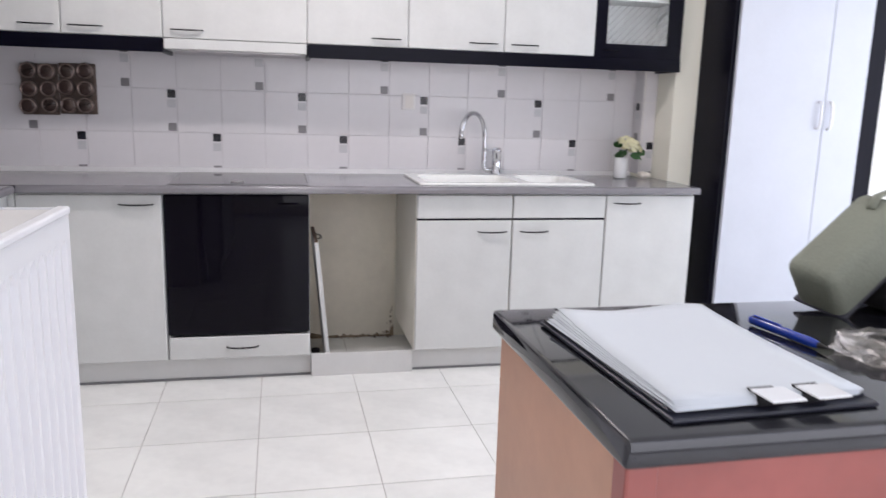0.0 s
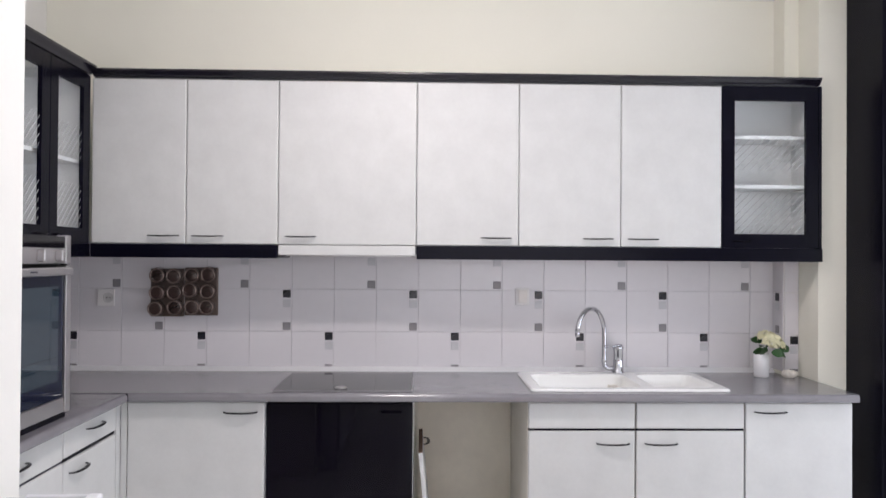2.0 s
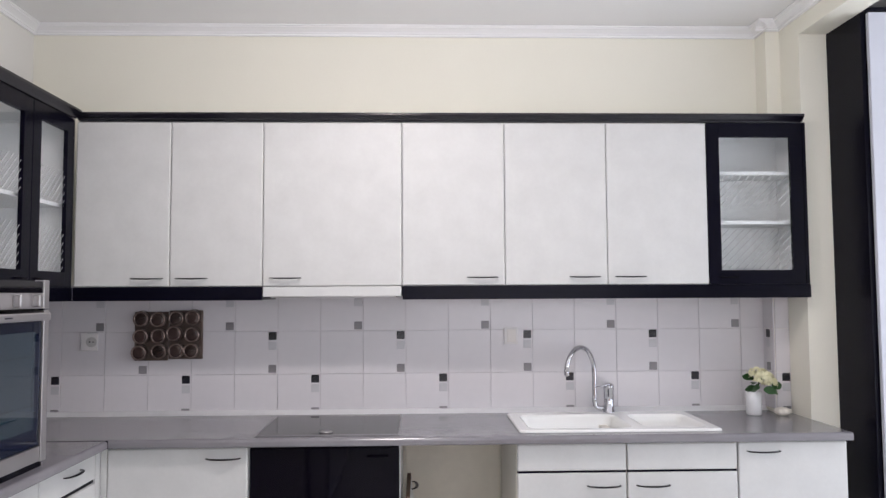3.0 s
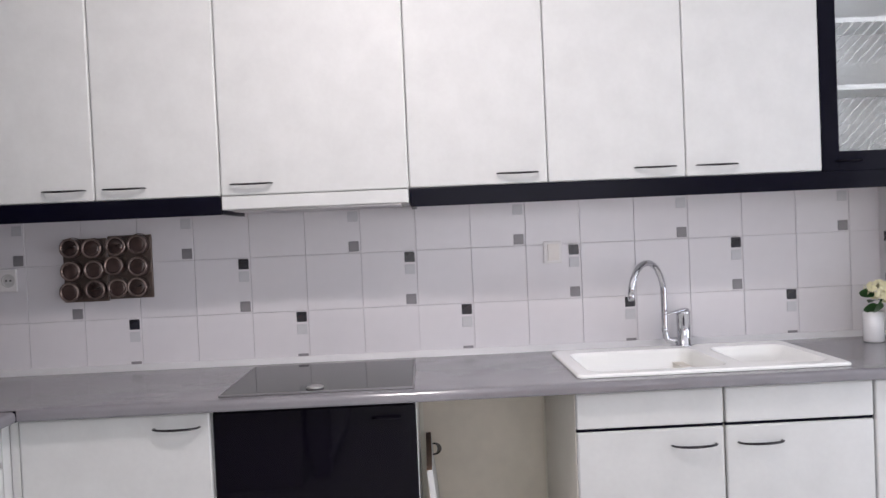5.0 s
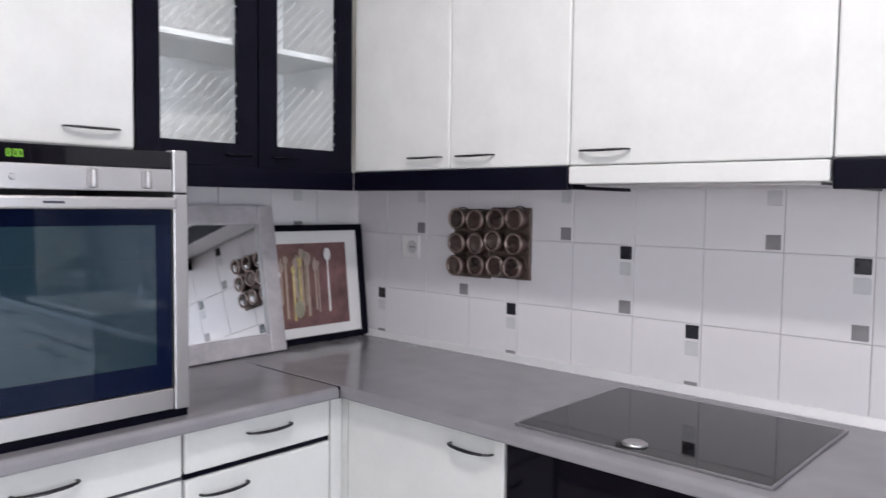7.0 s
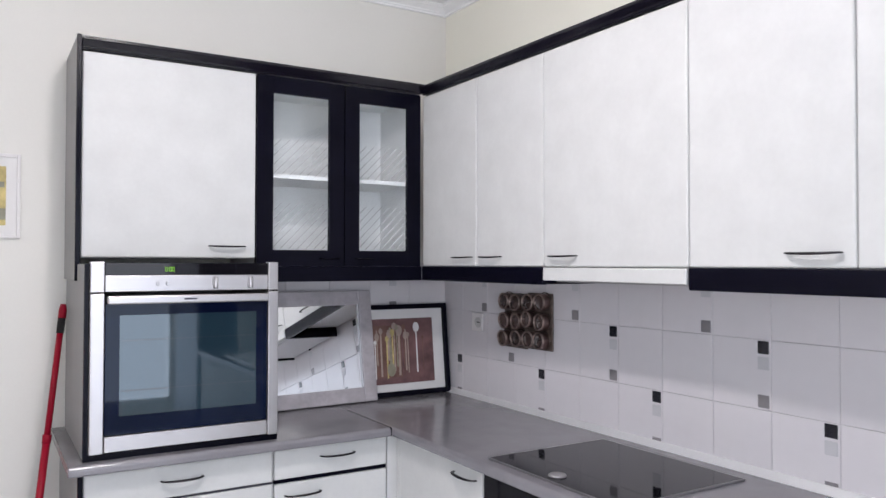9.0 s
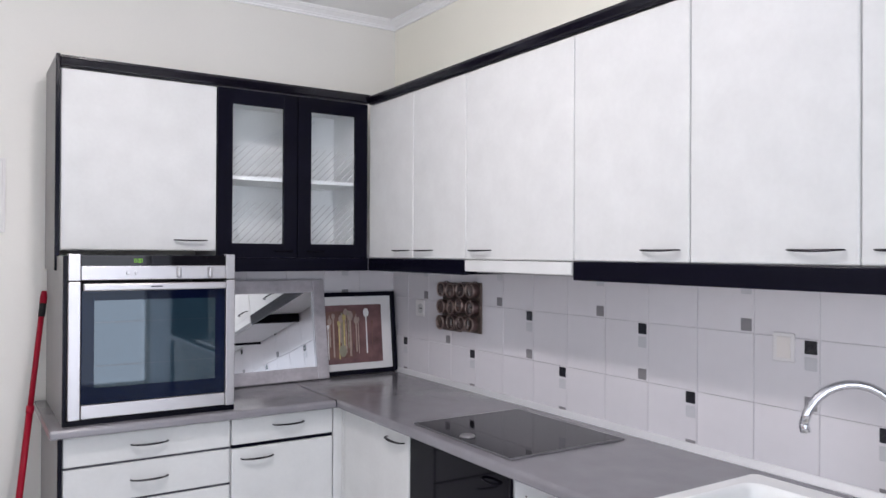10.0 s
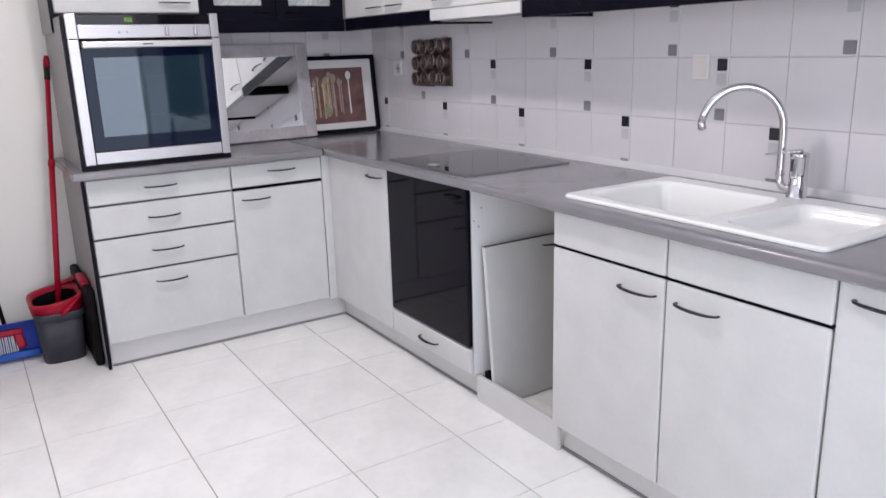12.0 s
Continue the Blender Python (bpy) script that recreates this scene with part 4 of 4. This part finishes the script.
# ---- vase and shell ----
vase = thing("flower_vase", "white vase with a cream hydrangea and green leaves", "vase", pose(3.385, -0.165, WT1 + 0.001))
part("vase", lathe([(0.030, 0.0), (0.034, 0.004), (0.0345, 0.06), (0.0345, 0.106), (0.032, 0.107), (0.031, 0.07)], 28), VASE, vase, "white cylindrical vase", True)
rng = random.Random(4)
bm = bmesh.new()
for i in range(190):
    u1, a = rng.uniform(-0.35, 1.0), rng.uniform(0, 2 * math.pi)
    s = math.sqrt(max(0, 1 - u1 * u1))
    rr = rng.uniform(0.88, 1.06)
    nrm = Vector((s * math.cos(a), s * math.sin(a), u1))
    c = Vector((0.034, -0.02, 0.163)) + Vector((nrm.x * 0.062, nrm.y * 0.052, nrm.z * 0.042)) * rr
    c.z -= 0.34 * (c.x - 0.034)
    q = nrm.to_track_quat("Z", "Y").to_matrix().to_4x4()
    spin = rng.uniform(0, 90)
    for k in range(4):
        m = Matrix.Translation(c) @ q @ pose(0, 0, 0, 0, 0, spin + 90 * k)
        w = rng.uniform(0.0055, 0.0078)
        vs = [bm.verts.new(m @ Vector(p)) for p in ((0, 0, 0), (w * 0.8, -w * 0.7, 0.002), (w * 1.7, 0, 0.0035), (w * 0.8, w * 0.7, 0.002))]
        bm.faces.new(vs)
part("blossom", bm, PETAL, vase, "cream hydrangea head")


def leaf_mesh(length, width):
    bm = bmesh.new()
    rows = []
    for i in range(7):
        t = i / 6
        w = width * math.sin(math.pi * min(1, t * 0.92 + 0.05)) ** 0.8
        z = -0.25 * length * t * t
        rows.append([bm.verts.new((length * t, -w, z + 0.25 * w)), bm.verts.new((length * t, 0, z)), bm.verts.new((length * t, w, z + 0.25 * w))])
    for a, b in zip(rows, rows[1:]):
        bm.faces.new((a[0], a[1], b[1], b[0]))
        bm.faces.new((a[1], a[2], b[2], b[1]))
    return mesh_of("leaf", bm, LEAF, True)


lm = leaf_mesh(0.052, 0.022)
for x, y, z, rx, ry, rz in ((-0.006, -0.015, 0.140, 55, -28, 172), (0.010, -0.045, 0.105, 60, 2, 195), (0.022, -0.055, 0.100, 50, 6, 330), (0.070, -0.035, 0.106, 62, -22, 5), (0.055, -0.05, 0.094, 55, 4, 20), (0.03, 0.02, 0.12, 0, 0, 90), (0.0, -0.04, 0.098, 58, -6, 160)):
    shared("leaf", lm, vase, pose(x, y, z + 0.02, rx, ry, rz))
part("stem", tube([(0, 0, 0.03), (0.008, -0.004, 0.11), (0.030, -0.018, 0.165)], 0.004, 8), LEAF, vase)
bm = bmesh.new()
bmesh.ops.create_icosphere(bm, subdivisions=3, radius=0.038)
for v in bm.verts:
    a = math.atan2(v.co.y, v.co.x)
    k = 1 + 0.28 * math.cos(5 * a) + 0.1 * noise.noise(v.co * 60)
    v.co = Vector((v.co.x * k * 0.85, v.co.y * k * 0.7, v.co.z * 0.42 * (1.2 - 6 * v.co.x) + 0.014))
sh = tagged(part("sea_shell", bm, SHELL, None, "", True), "small beige shell beside the vase", "shell")
sh.matrix_basis = pose(3.512, -0.18, WT1 + 0.003)

# ---- tall cupboard beyond the pier ----
tall = thing("tall_cupboard", "tall cupboard with white doors in a black frame", "cupboard", pose(3.713, 0.0, 0.0))
part("side_panel", box(0.0, 0.018, -0.555, 0.045, 0.0, 2.60, 0.002), BLACK, tall, "black side panel")
part("stile", box(0.725, 0.835, -0.555, 0.045, 0.0, 2.60, 0.002), BLACK, tall, "black upright")
part("top_panel", boxes([(0.019, 0.724, -0.555, 0.045, 2.575, 2.60), (0.019, 0.724, -0.53, 0.045, 0.0, 0.08), (0.019, 0.724, 0.02, 0.045, 0.08, 2.575)]), BLACK, tall)
for a, b, hx in ((0.020, 0.505, 0.478), (0.508, 0.722, 0.535)):
    d = part("door", box(a, b, -0.577, -0.556, 0.085, 2.572, 0.003), TALL_WHITE, tall, "plain white tall door")
    shared("handle", PALE_HANDLE, d, pose(hx, -0.577, 1.20, 0, 90, 0), "pale grey bow handle")
structure("wall_niche", [(4.553, 5.3, -0.35, 0.049, 0, H)], WALL_GREY, "off-white wall beside the tall cupboard", "wall")

# ---- radiator ----
rad = thing("radiator", "white panel radiator with vertical flutes on the partition wall", "radiator", pose(1.15, -2.372, 0.0, 0, 0, -90))
# local: x along the wall towards the start of the walk, y out of the room's wall is +; the face looks to +y
RL, RZ0, RZ1, RF = 1.20, 0.13, 1.012, 0.150
prof = []
n_f = int(RL / 0.0433)
for i in range(n_f):
    x = 0.012 + i * 0.0433
    prof += [(x, 0.0), (x + 0.010, 0.0), (x + 0.0175, -0.011), (x + 0.0345, -0.011), (x + 0.0425, 0.0)]
bm = bmesh.new()
za, zb = RZ0 + 0.05, RZ1 - 0.075
rows = [(RZ0, 0.0), (za - 0.02, 0.0), (za, 1.0), (zb, 1.0), (zb + 0.02, 0.0), (RZ1 - 0.01, 0.0), (RZ1 - 0.003, -0.004 / 0.011 * -1)]
grid = []
for z, k in rows:
    grid.append([bm.verts.new((x, RF + (d * k if k >= 0 else d), z)) for x, d in [(0.0, 0.0)] + prof + [(RL, 0.0)]])
for a, b in zip(grid, grid[1:]):
    for i in range(len(a) - 1):
        bm.faces.new((a[i], a[i + 1], b[i + 1], b[i]))
part("front_panel", bm, ENAMEL, rad, "fluted front panel")
part("front_rail", box(0.0, RL, RF - 0.018, RF + 0.004, RZ1 - 0.014, RZ1, 0.004), ENAMEL, rad, "rolled top edge")
for x in (0.0, RL - 0.004):
    part("side_panel", box(x - 0.001, x + 0.004, 0.03, RF - 0.013, RZ0 + 0.02, RZ1 - 0.003, 0.0015), ENAMEL, rad, "white side panel")
part("back_panel", box(0.005, RL - 0.005, 0.03, 0.045, RZ0, RZ1 - 0.01, 0.003), ENAMEL, rad)
part("top_plate", box(0.005, RL - 0.005, 0.001, RF - 0.019, RZ1 - 0.014, RZ1 - 0.006, 0.002), TOP_GREY, rad, "flat grey top plate")
part("bracket", boxes([(0.15, 0.19, 0.0005, 0.031, 0.25, 0.9), (RL - 0.19, RL - 0.15, 0.0005, 0.031, 0.25, 0.9)]), ENAMEL, rad)
part("feet", boxes([(0.15, 0.19, 0.03, 0.12, 0.0, RZ0 + 0.01), (RL - 0.19, RL - 0.15, 0.03, 0.12, 0.0, RZ0 + 0.01)]), ENAMEL, rad)

# ---- bar counter ----
BT = 0.92
bar = thing("bar_counter", "red-brown wooden bar counter with a polished black top", "counter", pose(0, 0, 0))
bx0, bx1, by0, by1 = 1.957, 3.30, -3.225, -2.792
part("top", box(bx0, bx1, by0, by1, BT - 0.030, BT, 0.006, segs=3), GRANITE, bar, "polished black top", True)
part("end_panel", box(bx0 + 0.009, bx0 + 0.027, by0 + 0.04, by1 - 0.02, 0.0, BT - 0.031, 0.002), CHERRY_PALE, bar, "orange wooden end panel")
part("corner_post", box(bx0 + 0.007, bx0 + 0.040, by0 + 0.010, by0 + 0.039, 0.0, BT - 0.031, 0.003), CHERRY, bar, "dark red corner post")
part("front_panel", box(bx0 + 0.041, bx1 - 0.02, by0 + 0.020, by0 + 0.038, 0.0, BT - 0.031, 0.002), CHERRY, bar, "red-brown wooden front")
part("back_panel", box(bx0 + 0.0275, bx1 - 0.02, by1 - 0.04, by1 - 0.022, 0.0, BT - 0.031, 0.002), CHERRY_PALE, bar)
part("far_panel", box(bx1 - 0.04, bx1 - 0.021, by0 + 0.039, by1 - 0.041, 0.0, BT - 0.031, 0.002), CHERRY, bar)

board = thing("clipboard", "dark clipboard lying on the bar counter", "clipboard", pose(2.120, -3.010, BT + 0.001, 0, 0, 2.5))
part("board", box(-0.116, 0.116, -0.188, 0.138, 0.0, 0.005, 0.002), NAVY, board)
part("folder", box(-0.112, 0.112, -0.172, 0.136, 0.0055, 0.0085, 0.001), NAVY, board)
for cx in (-0.004, 0.047):
    c = part("binder_clip", box(cx - 0.019, cx + 0.019, -0.204, -0.170, 0.0200, 0.0225, 0.0012), VASE, board, "white binder clip")
    part("clip_jaw", prism([(-0.176, 0.0055), (-0.180, 0.012), (-0.174, 0.0198), (-0.160, 0.0192), (-0.160, 0.0178), (-0.170, 0.014), (-0.172, 0.0085)], cx - 0.014, cx + 0.014), DARK, c, "black clip jaw")


def sheet(w, l, seed, curl):
    """A sheet of paper with a wavy, lifted corner."""
    r = random.Random(seed)
    bm = bmesh.new()
    nx, ny = 10, 14
    def lift(u, v):
        k = max(0.0, v - 0.35) ** 2
        return curl * k * (0.75 + 0.85 * math.cos(2 * math.pi * (u - 0.84)) * (0.35 + 0.65 * u) + 0.5 * (1 - u) ** 3) + 0.0005 * r.random() * v
    g = [[bm.verts.new((w * (i / nx - 0.5), l * (j / ny - 0.5), lift(i / nx, j / ny))) for j in range(ny + 1)] for i in range(nx + 1)]
    for i in range(nx):
        for j in range(ny):
            bm.faces.new((g[i][j], g[i + 1][j], g[i + 1][j + 1], g[i][j + 1]))
    top = bm.faces[:]
    ret = bmesh.ops.extrude_face_region(bm, geom=top)
    for v in [e for e in ret["geom"] if isinstance(e, bmesh.types.BMVert)]:
        v.co.z += 0.0012
    return bm


for i in range(6):
    ob = tagged(part("paper_sheet", sheet(0.210, 0.297, i, 0.0015 + 0.0024 * i), PAPER, smooth=True), "slightly curled white paper sheet on the clipboard", "paper", "papers on the clipboard")
    f = (5 - i) / 5
    ob.matrix_basis = pose(2.124 - 0.009 * f, -3.036 - 0.003 * f, BT + 0.0096 + 0.0014 * i, 0, 0, 1.0 + 2.8 * f + 0.5 * math.sin(2.3 * i))

pen = thing("pen", "blue ballpoint pen lying on the bar counter", "pen", pose(2.298, -2.962, BT + 0.0075, 0, 0, 98))
part("barrel", tube([(-0.062, 0, 0), (-0.05, 0, 0), (0.03, 0, 0), (0.052, 0, 0)], [0.004, 0.0062, 0.0062, 0.0058], 12), BLUE_PEN, pen, "", True)
part("tip", tube([(-0.078, 0, 0), (-0.0622, 0, 0)], [0.001, 0.004], 10), DARK, pen)
part("clip", box(0.0, 0.048, -0.002, 0.002, 0.0065, 0.008, 0.0005), BLUE_PEN, pen)

bag = thing("equipment_case", "khaki padded case resting on a black bag", "case", pose(2.517, -2.90, BT + 0.001))
part("bag", box(0.0, 0.25, -0.10, 0.095, 0.0, 0.060, 0.025, segs=4), DARK, bag, "black soft bag", True)
tilted = pose(-0.030, 0.045, 0.082, 10, -38, 8)
part("case", box(-0.088, 0.088, -0.042, 0.042, -0.046, 0.046, 0.018, m=tilted, segs=4), KHAKI, bag, "khaki padded cover", True)
part("cover_seam", box(-0.0895, 0.0895, -0.0435, 0.0435, -0.036, -0.031, 0.002, m=tilted), BUCKET, bag, "dark seam")
part("strap", tube([(-0.015, 0.04, 0.152), (-0.002, 0.045, 0.169), (0.020, 0.05, 0.175), (0.040, 0.05, 0.165)], 0.007, 8, flat=0.5), KHAKI, bag, "short carrying strap", True)
cup = thing("plastic_wrapper", "crumpled clear plastic wrapper on the bar counter", "wrapper", pose(2.36, -3.06, BT + 0.001))
bm = bmesh.new()
bmesh.ops.create_icosphere(bm, subdivisions=3, radius=0.055)
for v in bm.verts:
    k = 1 + 0.35 * noise.noise(v.co * 40)
    v.co = Vector((v.co.x * k * 0.8, v.co.y * k, max(0.0, (v.co.z + 0.03) * 0.35 * k)))
part("film", bm, PLASTIC, cup)

# ---- mop, bucket, dustpan ----
bucket = thing("mop_bucket", "dark grey bucket with red wringer on the floor", "bucket", pose(0.285, -1.800, 0.0))


def tapered(x, y, z0, z1, k, r, wall=0.004):
    bm = bmesh.new()
    rings = []
    for z, s, d in ((z0, k, 0), (z1, 1, 0), (z1, 1, wall), (z0 + 0.006, k, wall)):
        rings.append([bm.verts.new((px, py, z)) for px, py in rounded(-x * s + d, x * s - d, -y * s + d, y * s - d, r)])
    n = len(rings[0])
    for a, b in zip(rings, rings[1:]):
        for i in range(n):
            bm.faces.new((a[i], a[(i + 1) % n], b[(i + 1) % n], b[i]))
    bm.faces.new(rings[0][::-1])
    bm.faces.new(rings[-1])
    return bm


part("tub", tapered(0.145, 0.096, 0.0, 0.228, 0.87, 0.045), BUCKET, bucket, "dark grey tub", True)


def ring_band(levels, x, y, r, tilt):
    bm = bmesh.new()
    rings = [[bm.verts.new((px, py, z + tilt * py)) for px, py in rounded(-x * k, x * k, -y * k, y * k, r)] for z, k in levels]
    n = len(rings[0])
    for a, b in zip(rings, rings[1:]):
        for i in range(n):
            bm.faces.new((a[i], a[(i + 1) % n], b[(i + 1) % n], b[i]))
    return bm


part("wringer", ring_band(((0.205, 0.99), (0.228, 1.04), (0.272, 1.12), (0.282, 1.10), (0.280, 1.00), (0.262, 0.90)), 0.138, 0.098, 0.085, 0.12), RED, bucket, "red plastic wringer rim", True)
part("wringer_basket", ring_band(((0.2625, 0.90), (0.20, 0.74), (0.10, 0.66), (0.10, 0.02)), 0.136, 0.096, 0.0, 0.12), DARK, bucket, "black perforated basket", True)
bail = [(0.150 * math.cos(a), 0.004 + 0.128 * math.sin(a), 0.222 + 0.040 * a / math.pi + 0.085 * math.sin(a)) for a in [math.pi * i / 16 for i in range(17)]]
part("bail", tube(bail, 0.015, 8, flat=0.55), RED, bucket, "red carrying handle", True)
part("tub_rim", ring_band(((0.200, 1.0), (0.204, 1.035), (0.226, 1.045), (0.232, 1.03), (0.232, 0.985)), 0.146, 0.097, 0.045, 0.0), BUCKET, bucket, "thick grey rim of the tub", True)
mop = thing("mop", "mop with a red telescopic handle standing in the bucket", "mop", pose(0, 0, 0))
a, b = Vector((0.300, -1.800, 0.13)), Vector((0.150, -1.668, 1.29))
part("lower_pole", tube([a, a.lerp(b, 0.62)], 0.0125, 12), RED, mop, "", True)
part("upper_pole", tube([a.lerp(b, 0.62), a.lerp(b, 0.95)], 0.0105, 12), RED, mop, "", True)
part("collar", tube([a.lerp(b, 0.61), a.lerp(b, 0.635)], 0.0145, 12), RED, mop, "", True)
part("grip", tube([a.lerp(b, 0.93), a.lerp(b, 0.975)], 0.0125, 12), DARK, mop, "black grip ring", True)
part("hook", tube([a.lerp(b, 0.975), b, b + Vector((-0.004, 0.002, 0.02))], [0.0135, 0.0135, 0.009], 12), RED, mop, "", True)
part("mop_head", lathe([(0.05, 0.0), (0.06, 0.02), (0.045, 0.06), (0.016, 0.09)], 16, m=pose(0.305, -1.803, 0.09)), BUCKET, mop, "", True)
# added black slab that makes the gap beside the bucket dark, red along its top
gap_slab = thing("dark_gap_slab", "black slab filling the dark gap between the bucket and the cabinet", "bag", pose(0.30, -1.684, 0.0))
part("gap_fill", box(-0.24, 0.262, -0.017, 0.017, 0.0, 0.350, 0.012, segs=3), BUCKET_BLACK, gap_slab, "", True)
part("rim", box(-0.02, 0.16, -0.020, 0.019, 0.325, 0.362, 0.010), RED, gap_slab, "dark red rim", True)

lean = Matrix.Translation((0.235, -2.018, 0.002)) @ pose(0, 0, 0, 0, 0, 90) @ pose(0, 0, 0, -16, 0, 0)
pan = thing("dustpan", "blue plastic dustpan with black pole leaning on the wall", "dustpan", lean)
part("pan", boxes([(-0.135, 0.135, -0.004, 0.0, 0.0, 0.160), (-0.135, -0.129, -0.050, -0.0045, 0.0, 0.160), (0.129, 0.135, -0.050, -0.0045, 0.0, 0.160), (-0.129, 0.129, -0.050, -0.0045, 0.154, 0.160)], 0.0015), BLUE, pan, "blue pan")
part("lip", box(-0.129, 0.129, -0.066, -0.0045, 0.0, 0.030, 0.006), PAN_LIP, pan, "paler rounded lip", True)
part("grip", box(-0.020, 0.020, 0.0005, 0.016, 0.03, 0.150, 0.005), BLUE, pan)
part("pole", tube([(0.012, 0.008, 0.135), (-0.050, 0.010, 0.720)], 0.0095, 10), BUCKET_BLACK, pan, "black pole", True)
brush = thing("hand_brush", "red hand brush with pale bristles in the dustpan", "brush", lean @ pose(-0.012, 0, 0))
part("back", box(-0.105, 0.088, -0.044, -0.014, 0.103, 0.131, 0.008), RED, brush, "red plastic back", True)
part("end_block", box(0.062, 0.100, -0.040, -0.016, 0.0305, 0.112, 0.008, m=pose(0, 0, 0, 0, -9, 0)), RED, brush, "red end of the brush", True)
bm = bmesh.new()
for i in range(19):
    x = -0.100 + 0.0085 * i
    box(x, x + 0.0042, -0.036, -0.020, 0.0305, 0.104, 0.0, bm, pose(0, 0, 0, 0, 0.9 * math.sin(i * 2.1) - 0.5, 0))
part("bristles", bm, BRISTLE, brush, "pale bristles")

# ---- floor tiles ----
FP = 0.398
fx, fy = 1.577, -0.770
ft = mesh_of("tile", box(0.0014, FP - 0.0014, 0.0021, FP - 0.0021, -0.008, 0.0), FLOOR_TILE)
for i in range(-4, 10):
    for j in range(-12, 2):
        shared("tile", ft, floor, pose(fx + FP * i, fy + FP * j, 0))
